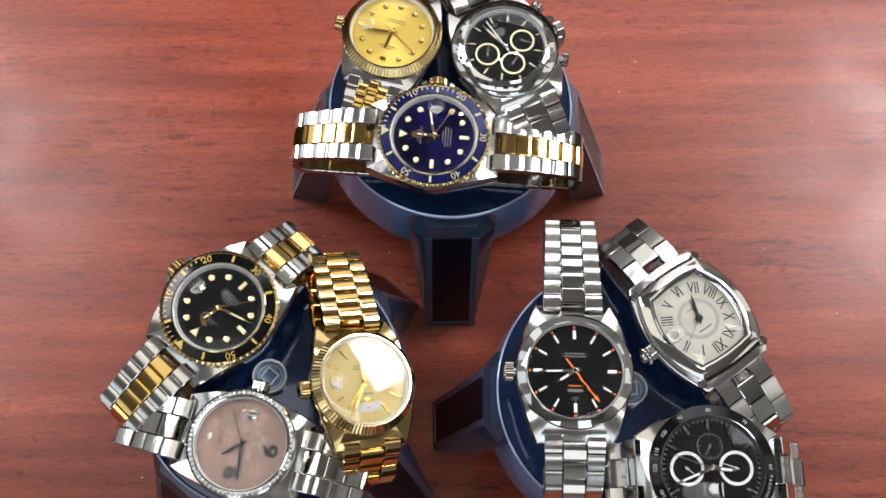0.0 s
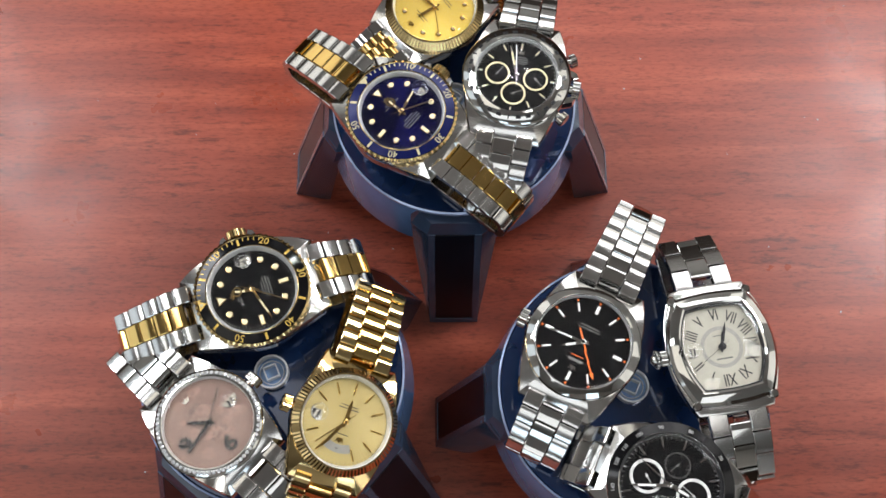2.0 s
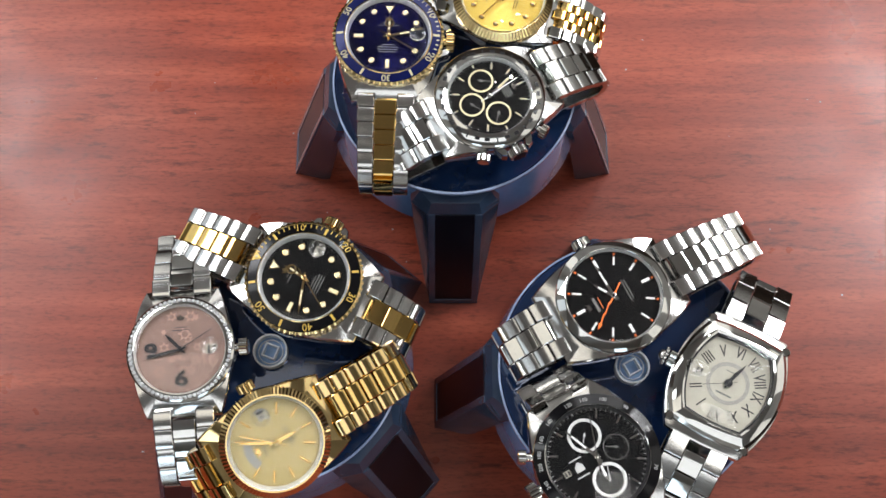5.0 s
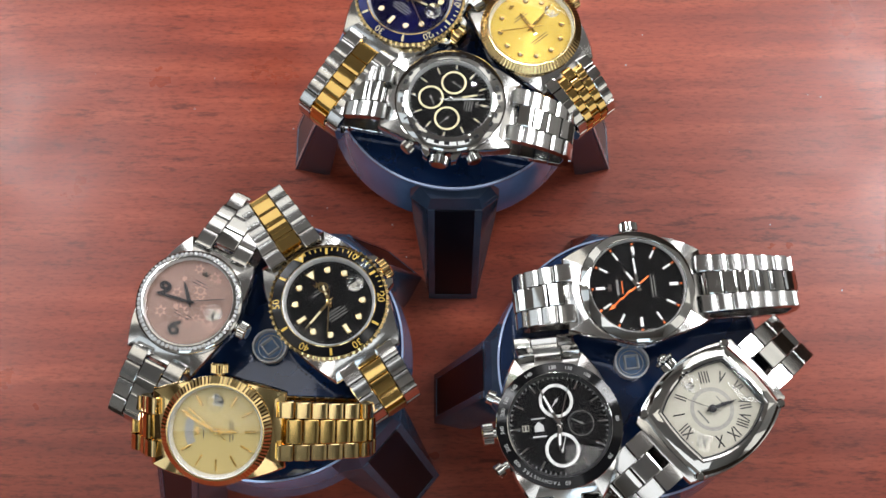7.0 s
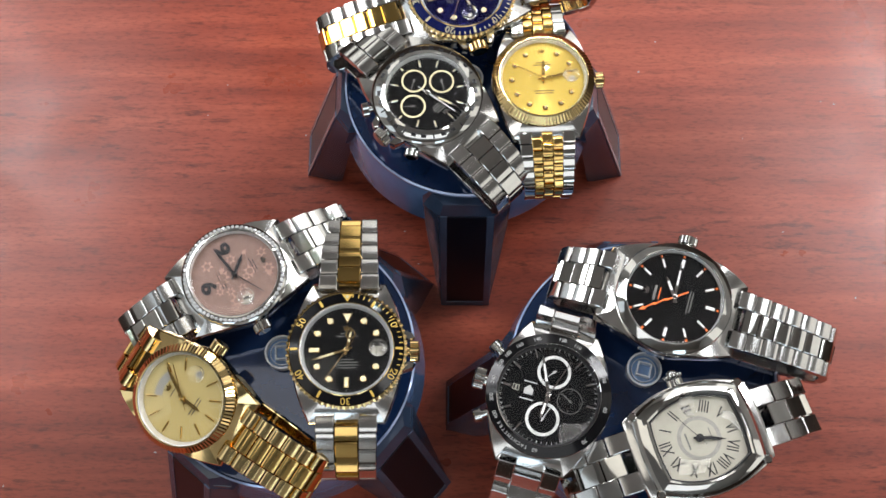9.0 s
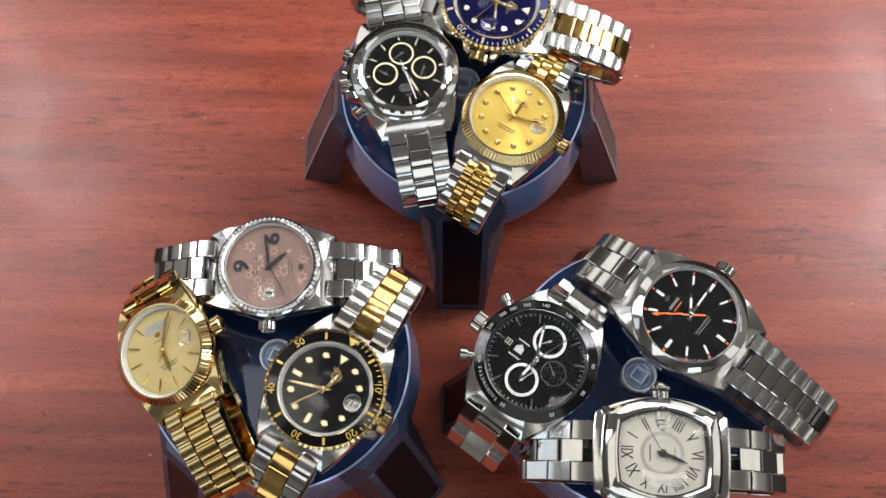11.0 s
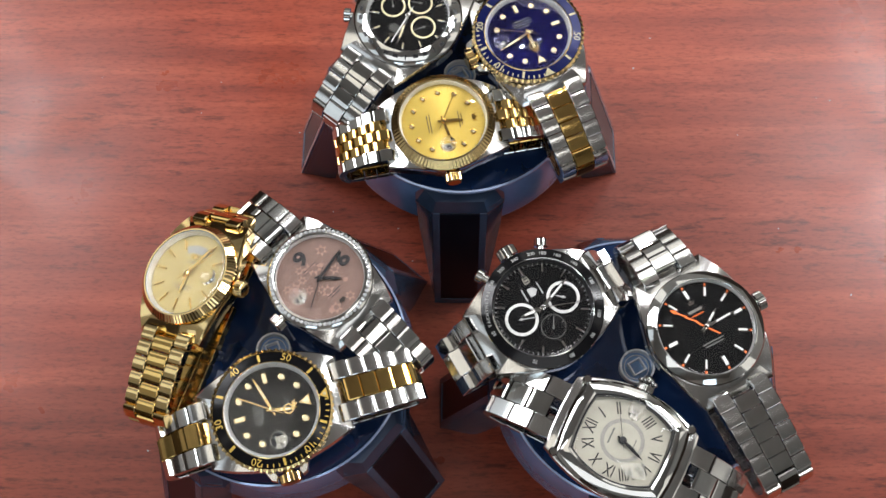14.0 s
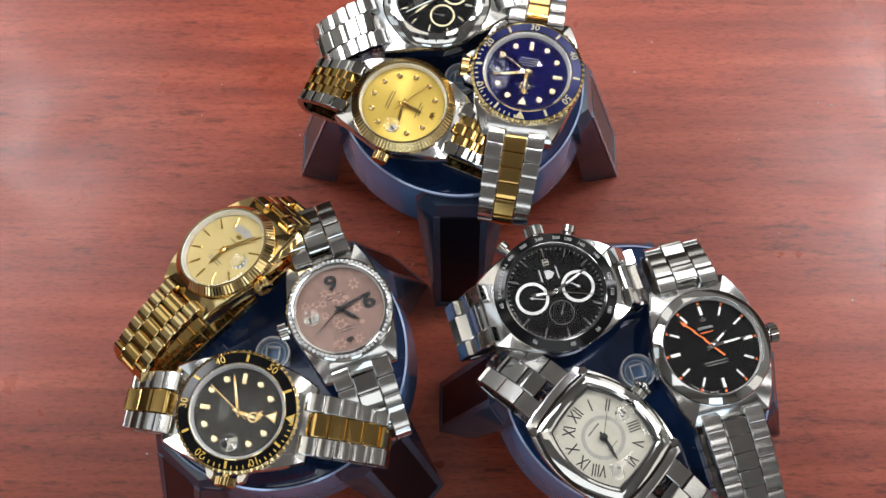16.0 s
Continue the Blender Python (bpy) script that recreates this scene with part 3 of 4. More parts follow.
def smooth_bezel(watch, material, r_out, r_in, high=2.6):
    d = DIAL
    prof = [(r_in, d - 0.4), (r_out, d - 0.4), (r_out, d + 0.7), (r_out - 0.3, d + 1.1), (r_in + 0.6, d + high - 0.15), (r_in + 0.25, d + high), (r_in, d + high - 0.2)]
    part("bezel", lathe(prof, 96, closed=True), material, watch, "smooth polished bezel", sharp=14)


def gem_bezel(watch, r_out, r_in):
    d = DIAL
    part("bezel", lathe([(r_in, d - 0.4), (r_out, d - 0.4), (r_out, d + 1.2), (r_out - 0.5, d + 1.7), (r_in + 0.4, d + 2.4), (r_in, d + 2.4)], 96, closed=True), STEEL, watch, "gem-set bezel")
    r = (r_out + r_in) / 2
    me = mesh_of("gem", lathe([(0.1, -0.5), (0.74, 0.12), (0.74, 0.2), (0.42, 0.5), (0.02, 0.51)], 7), GEM, 10)
    n = 66
    rng = random.Random(3)
    for i in range(n):
        part("gem", me, None, watch, at=clock(360 * i / n, r, d + 2.15) @ pose(0, 0, 0, -16 + rng.uniform(-15, 15), rng.uniform(-15, 15), rng.uniform(0, 51)))


def dial_disc(watch, r, material, label):
    return part("dial", lathe([(r, DIAL - 0.6), (r, DIAL + 0.02), (r * 0.5, DIAL + 0.08), (0.3, DIAL + 0.1)], 72), material, watch, label, sharp=60)


def sub_dial(watch, deg, r, size, ring_mat, face_mat, hand_mat, turn, wide=0.65):
    z = DIAL + 0.14
    s = part("sub_dial", lathe([(0.1, z - 0.1), (size, z - 0.1), (size, z), (size * 0.9, z + 0.02), (0.1, z - 0.02)], 40), face_mat, watch, "small chronograph sub-dial", at=clock(deg, r, 0, False))
    if ring_mat:
        part("ring", lathe([(size - wide, z), (size, z), (size, z + 0.16), (size - wide, z + 0.16)], 48, closed=True), ring_mat, s, "pale sub-dial ring")
    part("sub_hand", flat([(-0.2, -0.9), (0.2, -0.9), (0.12, size * 0.8), (-0.12, size * 0.8)], z + 0.25, z + 0.35), hand_mat, s, at=pose(0, 0, 0, 0, 0, -turn))
    part("sub_pin", lathe([(0.45, z), (0.45, z + 0.45), (0.2, z + 0.5)], 16), hand_mat, s)
    return s


def mark_crown_badge(watch, r, material):
    o = [(-0.9, -0.7), (0.9, -0.7), (1.5, 1.0), (0.7, 0.1), (0, 1.2), (-0.7, 0.1), (-1.5, 1.0)]
    part("badge", flat(o, DIAL + 0.12, DIAL + 0.4), material, watch, "small applied badge", at=clock(0, r, 0))


# -- the nine watches --


def dive_watch(label, dial, insert, ink, date, hour, minute, second, ends, drop):
    w = tagged(new("wristwatch"), label, "wristwatch", "wristwatches on the stands")
    build_case(w, 20.0, 24.0, 12.6, BRUSHED, STEEL, 9)
    dive_bezel(w, GOLD, insert, ink)
    inner_ring(w, 15.7, STEEL, 1.3)
    dial_disc(w, 14.8, dial, "glossy dive watch dial")
    for k in (30, 60, 120, 150, 210, 240, 300, 330):
        m = part("hour_marker", lathe([(1.15, DIAL + 0.1), (1.15, DIAL + 0.5), (0.95, DIAL + 0.55)], 24), GOLD, w, at=clock(k, 11.3, 0))
        part("lume", lathe([(0.9, DIAL + 0.5), (0.9, DIAL + 0.62), (0.1, DIAL + 0.64)], 20), LUME, m)
    for k in (180, 270):
        marker(w, k, 10.9, 1.7, 3.6, LUME, GOLD)
    tri = part("hour_marker", flat([(-1.9, 1.6), (0, -2.0), (1.9, 1.6)], DIAL + 0.1, DIAL + 0.5), GOLD, w, at=clock(0, 11.0, 0))
    part("lume", flat([(-1.4, 1.3), (0, -1.4), (1.4, 1.3)], DIAL + 0.5, DIAL + 0.6), LUME, tri)
    minute_track(w, 13.7, FAINT, 0.7, 0.1)
    bars(w, 180, 3.2, (4.5, 7.5, 7.5, 6.5), gap=0.95)
    bars(w, 0, 5.6, (4.6, 7.2), gap=0.95)
    mark_crown_badge(w, 7.3, GOLD)
    build_date(w, 10.6, date)
    build_hands(w, hour, minute, second, GOLD, LUME, 12.2, wide=0.45)
    part("hour_ring", lathe([(1.2, DIAL + 0.6), (1.75, DIAL + 0.6), (1.75, DIAL + 0.85), (1.2, DIAL + 0.85)], 24, closed=True), GOLD, w, at=clock(hour, 5.4, 0))
    build_crystal(w, 15.4, DIAL + 1.9, 0.25, 10.6)
    build_crown(w, 20.6, GOLD, size=3.4, guard=BRUSHED)
    build_bracelet(w, OYSTER(BRUSHED, GOLD_DEEP), 5.5, 3.0, 24.0, 20.5, ends, 0.84, drop)
    return w


def gold_dial_watch(hour, minute, second, ends, drop):
    w = tagged(new("wristwatch"), "two-tone wristwatch, champagne dial with gem markers, fluted gold bezel", "wristwatch", "wristwatches on the stands")
    build_case(w, 18.6, 22.0, 12.0, BRUSHED, STEEL)
    fluted_bezel(w, GOLD, 18.5, 15.6)
    inner_ring(w, 15.7, STEEL, 1.0)
    dial_disc(w, 15.2, GOLD_DIAL, "sunburst champagne dial")
    for k in range(0, 360, 30):
        if k not in (0, 90):
            m = part("hour_marker", lathe([(1.0, DIAL + 0.1), (1.0, DIAL + 0.5), (0.8, DIAL + 0.55)], 16), GOLD_DEEP, w, at=clock(k, 11.3, 0))
            part("gem", lathe([(0.7, DIAL + 0.5), (0.45, DIAL + 0.8), (0.05, DIAL + 0.82)], 8), GEM_SMOKE, m, sharp=10)
    mark_crown_badge(w, 11.1, GOLD_DEEP)
    minute_track(w, 14.2, INK, 0.7, 0.1)
    bars(w, 0, 6.6, (4.2, 6.4), material=INK, h=0.3)
    bars(w, 180, 4.6, (7.4, 6.6), material=INK, h=0.3)
    build_date(w, 9.9)
    build_hands(w, hour, minute, second, GOLD_DEEP, None, 11.6, wide=0.5)
    build_crystal(w, 15.4, DIAL + 1.9, 0.3, 9.9)
    build_crown(w, 18.8, GOLD, size=2.8)
    build_bracelet(w, JUBILEE(STEEL, GOLD_DEEP), 4.6, 2.6, 22.0, 20.0, ends, 0.8, drop)
    return w


def chronograph_watch(hour, minute, second, ends, drop):
    w = tagged(new("wristwatch"), "steel chronograph wristwatch, black dial with three pale rings, engraved steel bezel", "wristwatch", "wristwatches on the stands")
    build_case(w, 19.6, 24.0, 12.6, BRUSHED, STEEL, 9.5)
    d = DIAL
    bz = part("bezel", lathe([(15.2, d - 0.4), (19.6, d - 0.4), (19.8, d + 0.9), (19.2, d + 1.6), (15.8, d + 2.7), (15.2, d + 2.9)], 96, closed=True), STEEL, w, "engraved steel bezel")
    lean = pose(0, 0, 0, -18, 0, 0)
    for k in range(0, 360, 12):
        if k % 36:
            part("engraving", box(-0.9, 0.9, -0.62, 0.62, -0.05, 0.05), INK, bz, at=clock(k, 17.2, d + 2.3) @ lean)
        else:
            part("engraving", box(-0.22, 0.22, -0.8, 0.8, -0.05, 0.05), INK, bz, at=clock(k, 17.4, d + 2.24) @ lean)
    inner_ring(w, 15.2, STEEL, 0.8)
    dial_disc(w, 14.6, BLACK, "glossy black chronograph dial")
    for k in range(0, 360, 30):
        if k not in (90, 270, 180):
            marker(w, k, 12.0, 0.8, 2.6, LUME, STEEL)
        else:
            marker(w, k, 13.1, 0.8, 1.4, LUME, STEEL)
    sub_dial(w, 90, 7.0, 4.5, LUME, BLACK, FAINT, 130)
    sub_dial(w, 270, 7.0, 4.5, LUME, BLACK, FAINT, 30)
    sub_dial(w, 180, 7.0, 4.5, LUME, BLACK, FAINT, 60)
    bars(w, 0, 7.8, (5.0, 6.0, 6.0, 5.0), gap=0.85, h=0.38)
    mark_crown_badge(w, 9.6, STEEL)
    minute_track(w, 14.0, WHITE, 0.7, 0.1)
    build_hands(w, hour, minute, second, STEEL, LUME, 12.0, WHITE, wide=0.5)
    build_crystal(w, 15.0, DIAL + 1.9, 0.25)
    build_crown(w, 20.4, STEEL, size=3.3, guard=STEEL)
    for deg in (58, 122):
        m = clock(deg, 19.2, DIAL - 2.8) @ pose(0, 0, 0, -90, 0, 0)
        part("pusher", lathe([(1.3, -0.5), (1.3, 2.2), (2.5, 2.3, 0.1, 18), (2.5, 4.4, 0.1, 18), (2.0, 4.8)], 72), STEEL, w, "screw-down push button", at=m)
    build_bracelet(w, OYSTER(BRUSHED, STEEL), 5.5, 3.0, 24.0, 20.5, ends, 0.84, drop)
    return w


def pink_watch(hour, minute, second, ends, drop):
    w = tagged(new("wristwatch"), "steel wristwatch, pink floral dial, gem-set bezel, black nine and six", "wristwatch", "wristwatches on the stands")
    build_case(w, 18.0, 22.0, 12.4, BRUSHED, STEEL)
    gem_bezel(w, 18.0, 15.2)
    inner_ring(w, 15.2, STEEL, 0.5)
    dl = dial_disc(w, 14.8, PINK_DIAL, "brushed pink dial with flowers")
    rng = random.Random(5)
    petals = []
    for i in range(12):
        a = 2 * math.pi * i / 12
        r = 1.0 if i % 2 == 0 else 0.45
        petals.append((r * math.cos(a), r * math.sin(a)))
    for i in range(19):
        a, r, s = rng.uniform(0, 6.28), rng.uniform(3.5, 12.2), rng.uniform(1.2, 2.7)
        f = part("flower", flat([(x * s, y * s) for x, y in petals], DIAL + 0.06, DIAL + 0.13), PINK_FLOWER, dl, at=pose(r * MM * math.cos(a), r * MM * math.sin(a), 0, 0, 0, rng.uniform(0, 60)))
        part("flower_eye", lathe([(0.42 * s, DIAL + 0.12), (0.42 * s, DIAL + 0.16), (0.3 * s, DIAL + 0.17)], 12), PINK_DIAL, f) if s > 1.6 else None
    part("numeral", text_mesh("6", 7.0, INK, 0.12, 0.26), None, w, "black numeral six", at=clock(180, 10.0, DIAL + 0.3, False) @ Matrix.Diagonal((1.25, 1, 1, 1)))
    part("numeral", text_mesh("9", 7.0, INK, 0.12, 0.26), None, w, "black numeral nine", at=clock(270, 10.0, DIAL + 0.3, False) @ Matrix.Diagonal((1.25, 1, 1, 1)))
    mark_crown_badge(w, 10.8, STEEL)
    bars(w, 0, 7.6, (4.2, 6.0), material=INK, h=0.3)
    bars(w, 180, 4.4, (6.4, 5.6), material=INK, h=0.3)
    build_date(w, 9.8)
    build_hands(w, hour, minute, second, INK, None, 11.8, wide=0.5)
    build_crystal(w, 15.0, DIAL + 1.6, 0.3, 9.8)
    build_crown(w, 18.4, STEEL, size=2.8)
    build_bracelet(w, OYSTER(BRUSHED, STEEL), 6.2, 2.8, 22.0, 20.0, ends, 0.84, drop)
    return w


def all_gold_watch(hour, minute, second, ends, drop):
    w = tagged(new("wristwatch"), "solid yellow gold wristwatch, champagne dial, fluted bezel, rounded three-piece links", "wristwatch", "wristwatches on the stands")
    build_case(w, 18.0, 22.0, 12.4, GOLD, GOLD_DEEP)
    fluted_bezel(w, GOLD, 18.0, 15.4)
    inner_ring(w, 15.5, STEEL, 1.2)
    dial_disc(w, 14.9, PALE_DIAL, "sunburst pale champagne dial")
    for k in range(30, 360, 30):
        if k != 90:
            marker(w, k, 11.2, 0.55, 4.0, GOLD_DEEP)
    arc = [(7.6 * math.sin(a), 7.6 * math.cos(a)) for a in [-0.5 + 0.1 * i for i in range(11)]] + [(10.4 * math.sin(a), 10.4 * math.cos(a)) for a in [0.5 - 0.1 * i for i in range(11)]]
    part("day_window", flat(arc, DIAL + 0.06, DIAL + 0.16), SILVER_RING, w, "arched pale day window")
    bars(w, 0, 9.0, (1.0, ), z=0.18, h=0.5, material=FAINT)
    mark_crown_badge(w, 6.2, GOLD_DEEP)
    bars(w, 0, 4.2, (5.0,), material=INK, h=0.3)
    bars(w, 180, 4.4, (7.0, 6.0), material=INK, h=0.3)
    minute_track(w, 13.9, INK, 0.7, 0.1)
    build_date(w, 9.9)
    build_hands(w, hour, minute, second, GOLD_DEEP, None, 11.6, wide=0.5)
    build_crystal(w, 15.2, DIAL + 1.9, 0.3, 9.9)
    build_crown(w, 18.2, GOLD, size=2.8)
    build_bracelet(w, PRESIDENT(GOLD, GOLD_DEEP), 5.4, 3.0, 22.0, 20.0, ends, 0.86, drop)
    return w


def orange_hand_watch(hour, minute, second, ends, drop):
    w = tagged(new("wristwatch"), "steel wristwatch, black dial, orange zigzag seconds hand, smooth polished bezel", "wristwatch", "wristwatches on the stands")
    build_case(w, 20.0, 24.0, 12.8, BRUSHED, STEEL, 9.5)
    smooth_bezel(w, STEEL, 19.6, 16.3)
    inner_ring(w, 16.3, STEEL, 0.5)
    dial_disc(w, 15.9, BLACK, "plain black dial")
    for k in range(0, 360, 30):
        marker(w, k, 12.4, 1.0 if k % 90 else 1.4, 3.4, WHITE, STEEL)
        part("minute_dot", box(-0.35, 0.35, -0.35, 0.35, DIAL + 0.1, DIAL + 0.2), ORANGE, w, at=clock(k, 15.0, 0))
    mark_crown_badge(w, 9.4, STEEL)
    bars(w, 0, 6.6, (5.2,), h=0.9)
    bars(w, 0, 5.0, (4.4,), h=0.25, material=ORANGE)
    bars(w, 180, 5.0, (8.0, 7.0), h=0.34)
    build_hands(w, hour, minute, None, STEEL, WHITE, 12.0, wide=0.5)
    z = DIAL + 1.25
    zig = [(-0.25, -5), (0.25, -5), (0.25, 2.5), (0.6, 3.2), (0.2, 6.6), (0.55, 7.2), (0.22, 11.0), (0.75, 10.8), (0, 13.2), (-0.75, 10.8), (-0.22, 11.0), (0.1, 7.8), (-0.25, 7.2), (0.15, 3.8), (-0.25, 3.0)]
    part("second_hand", flat(zig, z, z + 0.15), ORANGE, w, "orange zigzag seconds hand", at=pose(0, 0, 0, 0, 0, -second))
    build_crystal(w, 16.2, DIAL + 1.6, 0.3)
    build_crown(w, 20.0, STEEL, size=3.2)
    build_bracelet(w, OYSTER(BRUSHED, STEEL), 5.5, 3.0, 24.0, 20.5, ends, 0.84, drop)
    return w


def barrel_watch(hour, minute, second, ends, drop):
    w = tagged(new("wristwatch"), "barrel-shaped steel wristwatch, silver dial with black Roman numerals", "wristwatch", "wristwatches on the stands")

    def barrel(a, b, bulge, n=13):
        """a: half width, b: half height, bulge: extra width in the middle."""
        side = [(a + bulge * (1 - (y / b) ** 2), y) for y in [b - 2 * b * i / (n - 1) for i in range(n)]]
        topc = [(x, -b - 0.8 * (1 - (x / a) ** 2)) for x in (a * 0.5, 0, -a * 0.5)]
        return side + topc + [(-x, -y) for x, y in side] + [(-x, -y) for x, y in topc]
    d = DIAL
    o = barrel(13.0, 22.0, 6.0)
    part("case", loft(o, [(0.88, d - 7), (0.98, d - 5), (1.0, d - 2.0), (0.985, d - 0.9), (0.95, d - 0.55)]), BRUSHED, w)
    inner = barrel(9.5, 13.6, 4.0)
    part("bezel", rings([[(x * k * MM, y * k * MM, z * MM) for x, y in inner] for k, z in ((1.02, d - 0.6), (1.37, d - 0.6), (1.36, d + 0.6), (1.29, d + 1.5), (1.13, d + 2.4), (1.08, d + 2.5), (1.03, d + 2.2))], closed=True), STEEL, w, "polished barrel-shaped bezel", sharp=15)
    part("inner_lip", rings([[(x * k * MM, y * k * MM, z * MM) for x, y in inner] for k, z in ((0.97, d + 0.02), (1.03, d + 0.02), (1.03, d + 2.3), (1.0, d + 2.2))], closed=True), INK, w, "dark inner lip")
    part("dial", loft(inner, [(1.02, d - 0.5), (1.02, d + 0.05)]), SILVER_DIAL, w, "silver dial")
    part("dial_centre", lathe([(0.2, d + 0.02), (7.3, d + 0.02), (7.3, d + 0.12), (0.2, d + 0.12)], 64), SILVER_DIAL, w, "silvered dial centre")
    part("chapter_ring", lathe([(5.9, d + 0.1), (7.2, d + 0.1), (7.2, d + 0.16), (5.9, d + 0.16)], 64, closed=True), SILVER_RING, w, "grey chapter ring")
    for k, num in enumerate(("XII", "I", "II", "III", "IIII", "V", "VI", "VII", "VIII", "IX", "X", "XI")):
        deg = 30 * k
        a = radians(deg)
        r = 10.2 + 0.9 * abs(math.cos(a)) ** 2
        if num == "III":
            continue
        part("numeral", text_mesh(num, 5.0, INK, 0.04, 0.05), None, w, at=clock(deg, r, d + 0.12) @ Matrix.Diagonal((0.72, 1.12, 1, 1)))
    build_date(w, 10.2)
    bars(w, 0, 4.0, (5.4,), z=0.22, h=0.55, material=FAINT)
    bars(w, 180, 4.0, (4.4,), z=0.22, h=0.3, material=FAINT)
    hand(w, "hour_hand", hour, 5.6, 0.5, 0.6, INK, 2, 0.1)
    hand(w, "minute_hand", minute, 8.6, 0.45, 0.9, INK, 2, 0.1)
    hand(w, "second_hand", second, 8.6, 0.08, 1.2, INK, 3, 0.8)
    part("hand_pin", lathe([(1.3, d + 0.3), (1.3, d + 1.5), (0.7, d + 1.7)], 20), INK, w)
    c = part("crystal", loft(inner, [(1.01, d + 1.5), (1.01, d + 2.3), (0.9, d + 2.6), (0.5, d + 2.9)]), CRYSTAL, w, "clear curved crystal", sharp=60)
    c.visible_shadow = False
    lens = part("date_lens", lathe([(2.6, d + 2.2), (2.6, d + 2.9), (2.0, d + 3.5), (0.1, d + 3.8)], 24), LENS, w, "magnifying date lens", at=clock(90, 11.2, 0) @ Matrix.Diagonal((1, 1.6, 1, 1)), sharp=60)
    lens.visible_shadow = False
    build_crown(w, 18.2, STEEL, size=2.6, long=3.0)
    bead = mesh_of("bead", lathe([(0.1, -0.75), (0.65, -0.35), (0.75, 0), (0.65, 0.35), (0.1, 0.75)], 10), STEEL, 60)
    for i in range(12):
        a = math.pi * i / 6
        part("bead", bead, None, w, at=pose(22.0 * MM, 2.7 * MM * math.cos(a), (d - 2.6 + 2.7 * math.sin(a)) * MM))
    part("crown_knob", lathe([(1.9, 0), (2.0, 0.6), (1.6, 1.5), (0.7, 2.1)], 24), STEEL, w, "domed crown knob", at=pose(22.2 * MM, 0, (d - 2.6) * MM, 0, 90, 0), sharp=60)
    for sx in (-1, 1):
        for sy in (-1, 1):
            part("case_screw", lathe([(1.5, -0.5), (1.5, 0.8), (1.1, 1.2)], 20), STEEL, w, at=pose(sx * 13.2 * MM, sy * 18.5 * MM, (d + 0.4) * MM))
    build_bracelet(w, [(-0.34, 0.31, 0.3, BRUSHED, 0), (0.34, 0.31, 0.3, BRUSHED, 0), (0, 0.36, 0.35, STEEL, 0.5)], 7.6, 3.0, 24.0, 20.0, ends, 0.9, drop)
    return w


def sport_chronograph_watch(hour, minute, second, ends, drop):
    w = tagged(new("wristwatch"), "large steel chronograph, black dial with two white-ringed sub-dials, black numbered bezel", "wristwatch", "wristwatches on the stands")
    build_case(w, 20.5, 24.4, 11.6, BRUSHED, STEEL, 11)
    d = DIAL
    part("bezel", lathe([(17.0, d - 0.4), (20.6, d - 0.4), (20.8, d + 1.2), (20.2, d + 2.0), (17.6, d + 2.9), (17.0, d + 3.0)], 96, closed=True), STEEL, w, "polished bezel with black scale")
    ins = part("bezel_insert", lathe([(17.2, d + 2.5), (20.65, d + 1.4), (20.65, d + 1.95), (17.2, d + 3.08)], 96, closed=True), INSERT_BLACK, w, "black tachymeter scale")
    tilt = pose(0, 0, 0, -18, 0, 0)
    for value in (400, 300, 240, 200, 180, 160, 140, 120, 110, 100, 90, 80, 70, 60):
        part("numeral", text_mesh(str(value), 1.8, PRINT, 0.03, 0.02), None, ins, at=clock(21600 / value, 18.85, d + 2.60) @ tilt)
    for i, letter in enumerate("TACHYMETRE"):
        part("letter", text_mesh(letter, 1.55, PRINT, 0.03, 0.02), None, ins, at=clock(9 + 4.0 * i, 18.85, d + 2.60) @ tilt)
    inner_ring(w, 17.0, INK, 0.8)
    dial_disc(w, 16.4, BLACK, "black chronograph dial")
    for k in range(0, 360, 30):
        if k not in (0, 180):
            marker(w, k, 14.0, 0.8, 2.6, STEEL)
    minute_track(w, 15.6, WHITE, 0.8, 0.12)
    sub_dial(w, 0, 8.0, 5.6, RING_WHITE, BLACK, PRINT, 200, 1.0)
    sub_dial(w, 180, 8.0, 5.6, RING_WHITE, BLACK, PRINT, 40, 1.0)
    s = sub_dial(w, 270, 7.2, 4.2, None, BLACK, FAINT, 120)
    part("ring", lathe([(4.0, DIAL + 0.14), (4.2, DIAL + 0.14), (4.2, DIAL + 0.2), (4.0, DIAL + 0.2)], 40, closed=True), FAINT, s)
    for k in range(0, 360, 90):
        part("sub_mark", box(-0.10, 0.10, -0.5, 0.5, DIAL + 0.14, DIAL + 0.20), FAINT, s, at=clock(k, 3.4, 0))
    part("badge", flat([(-1.5, 1.4), (1.5, 1.4), (1.5, -0.4), (0, -1.8), (-1.5, -0.4)], DIAL + 0.12, DIAL + 0.3), PRINT, w, "small shield badge", at=clock(90, 6.6, 0, False))
    build_date(w, 11.0, w=2.2, h=2.0)
    bars(w, 66, 7.4, (4.4,), h=0.45, material=PRINT)
    bars(w, 113, 7.2, (4.4,), h=0.4, material=PRINT)
    build_hands(w, hour, minute, second, STEEL, WHITE, 13.2, STEEL, wide=0.55)
    build_crystal(w, 17.0, DIAL + 1.9, 0.8)
    build_crown(w, 21.2, STEEL, size=3.4, long=4.2)
    for deg in (60, 120):
        m = clock(deg, 20.2, DIAL - 2.6) @ pose(0, 0, 0, -90, 0, 0)
        part("pusher", lathe([(1.4, -0.5), (1.4, 2.6), (2.4, 2.7), (2.4, 5.0), (2.0, 5.4)], 32), STEEL, w, "round push button", at=m)
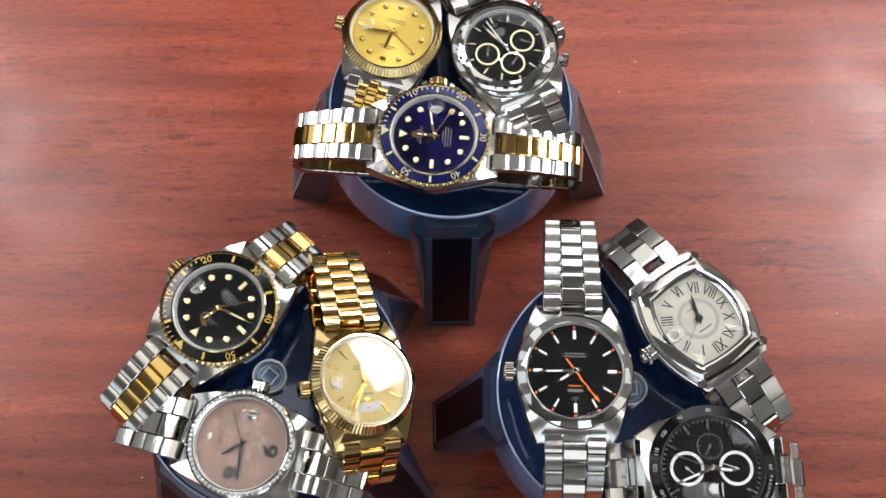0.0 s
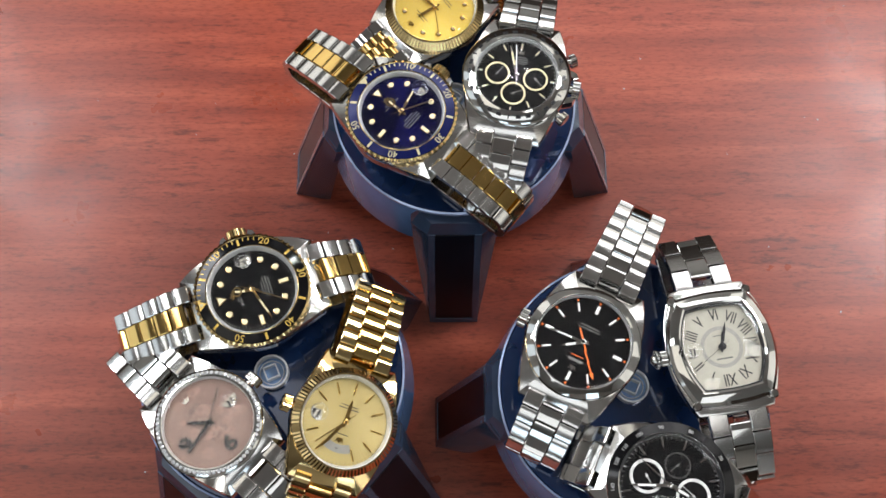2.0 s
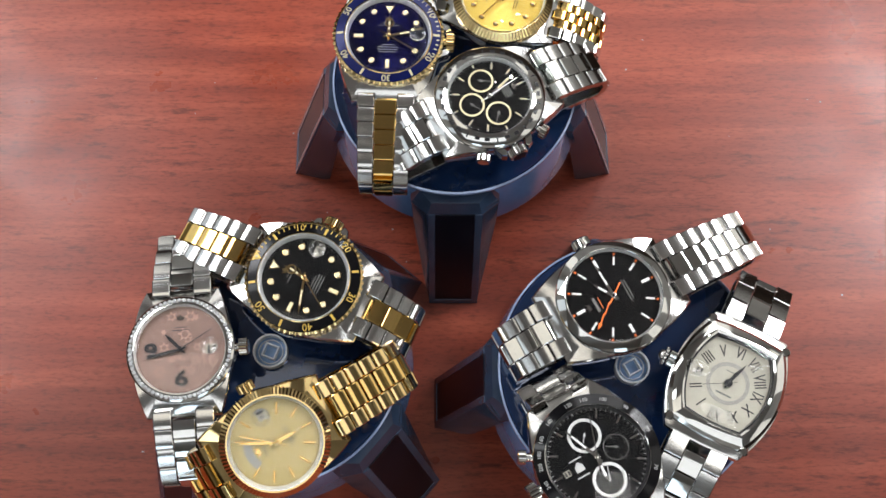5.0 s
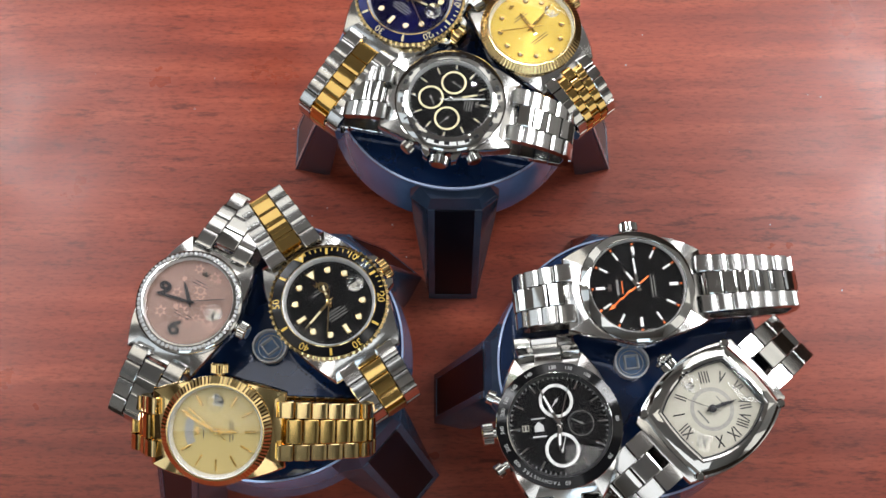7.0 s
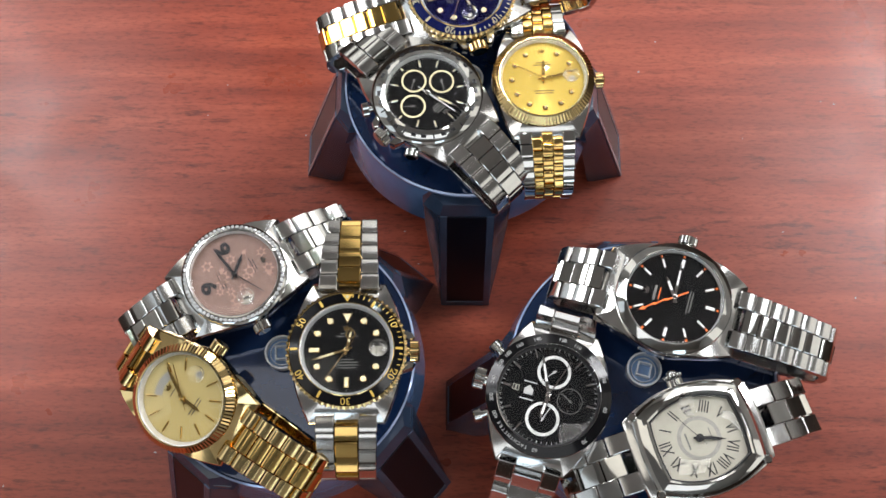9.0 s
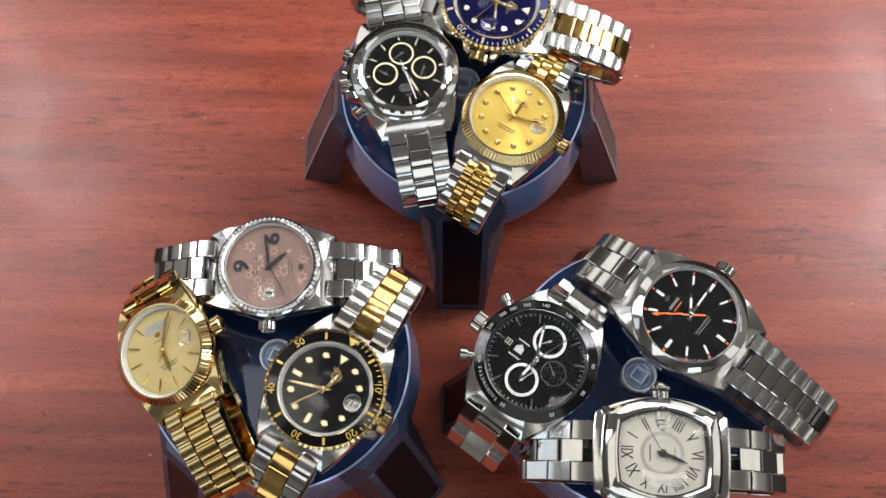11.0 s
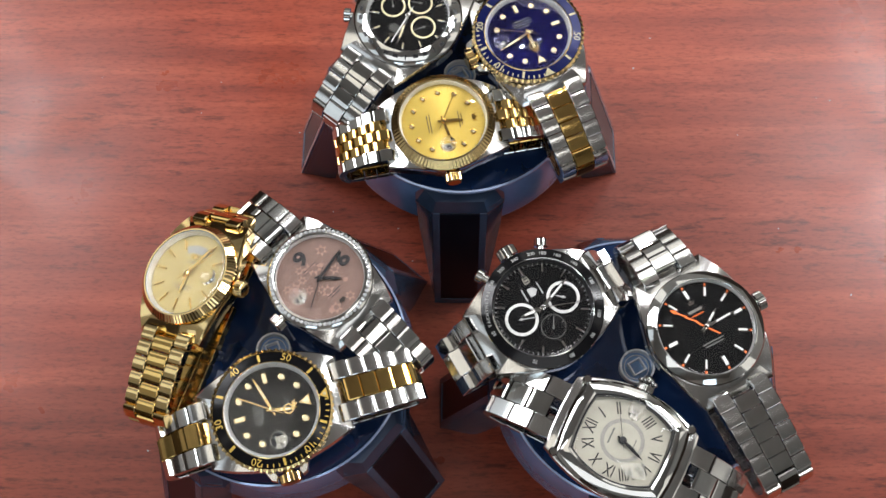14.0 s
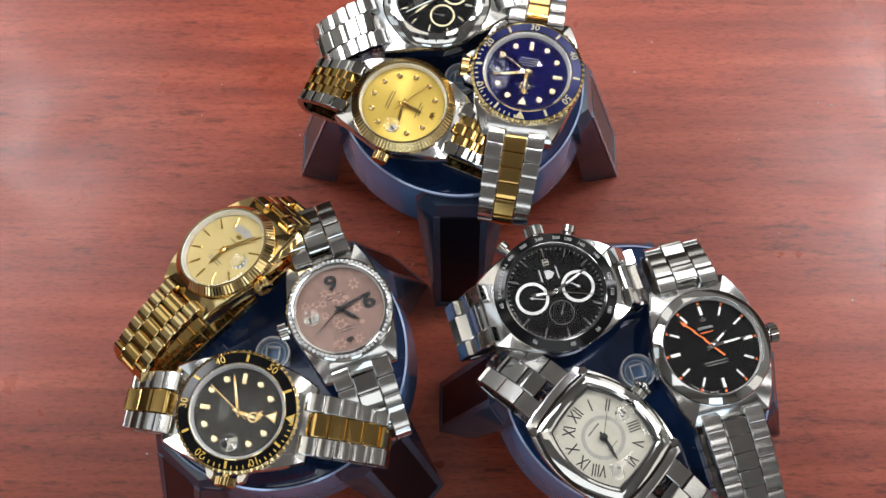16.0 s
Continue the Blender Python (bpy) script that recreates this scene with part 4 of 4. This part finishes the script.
    build_bracelet(w, [(-0.36, 0.27, 0.3, BRUSHED, 0), (0.36, 0.27, 0.3, BRUSHED, 0), (0, 0.44, 0.3, BRUSHED, 0.5)], 7.2, 3.2, 25.0, 21.0, ends, 0.9, drop)
    return w


# each watch: stand, place of its dial's middle from the stand's axis (mm), height of the dial above the table, way of twelve, tilts, watch
PLACED = [
    ("north", -6.7, -24.2, 95, 175, 0, 0, dive_watch("two-tone dive watch, blue dial, gold-edged blue bezel", BLUE_DIAL, INSERT_BLUE, LUME, "", 2, 78, 120, (47, 50), (5, 5))),
    ("north", -21.8, 18.8, 93, 252, 0, 0, gold_dial_watch(5, 80, 300, (37, 35), (5, 5))),
    ("north", 19.8, 10.8, 96, 113, 0, 0, chronograph_watch(344, 340, 350, (41, 40), (6, 6))),
    ("west", -15.1, 19.6, 93, 226, 0, 0, dive_watch("two-tone dive watch, black dial, gold-edged black bezel", BLACK, INSERT_BLACK, GOLD_PAINT, "14", 12, 253, 215, (45, 36), (4, 6))),
    ("west", -5.6, -26.5, 93, 165, 0, 0, pink_watch(317, 259, 60, (40, 38), (6, 6))),
    ("west", 34.2, -6.2, 93, 280, 0, -20, all_gold_watch(181, 28, 40, (27, 46), (8, 5))),
    ("east", -21.7, 2.0, 94, 268, 0, 0, orange_hand_watch(57, 88, 323, (36, 53), (5, 4))),
    ("east", 21.8, 20.2, 92, 304, 0, 0, barrel_watch(195, 200, 60, (40, 38), (6, 6))),
    ("east", 21.7, -30.5, 92, 0, 0, 0, sport_chronograph_watch(6, 158, 200, (30, 28), (11, 8))),
]


def turn_at(t, k):
    """Smooth turning angle between the given times."""
    ts = [r[0] for r in TURN]
    i = min(max(sum(1 for x in ts if x <= t) - 1, 0), len(ts) - 2)
    t0, t1 = ts[i], ts[i + 1]
    a0, a1 = TURN[i][k], TURN[i + 1][k]

    def slope(j):
        lo, hi = max(j - 1, 0), min(j + 1, len(ts) - 1)
        return (TURN[hi][k] - TURN[lo][k]) / (ts[hi] - ts[lo])
    u, h = (t - t0) / (t1 - t0), t1 - t0
    return ((2 * u ** 3 - 3 * u * u + 1) * a0 + (u ** 3 - 2 * u * u + u) * h * slope(i)
            + (3 * u * u - 2 * u ** 3) * a1 + (u ** 3 - u * u) * h * slope(i + 1))


def motions():
    order = ["north", "west", "east"]
    times = [0.25 * i for i in range(65)]
    for name, stand in stands.items():
        k = order.index(name) + 1
        disc = next(o for o in stand.children if o.name.startswith("turntable_disc"))
        walk(disc, [(t, pose(0, 0, 0, 0, 0, turn_at(t, k))) for t in times])
    for stand, x, y, z, twelve, tx, ty, watch in PLACED:
        sx, sy, _ = STANDS[stand]
        k = order.index(stand) + 1
        m = pose(x * MM, y * MM, z * MM, 0, 0, twelve - 90) @ pose(0, 0, 0, tx, ty, 0) @ pose(0, 0, -DIAL * MM)
        walk(watch, [(t, pose(sx, sy, 0, 0, 0, turn_at(t, k)) @ m) for t in times])


motions()
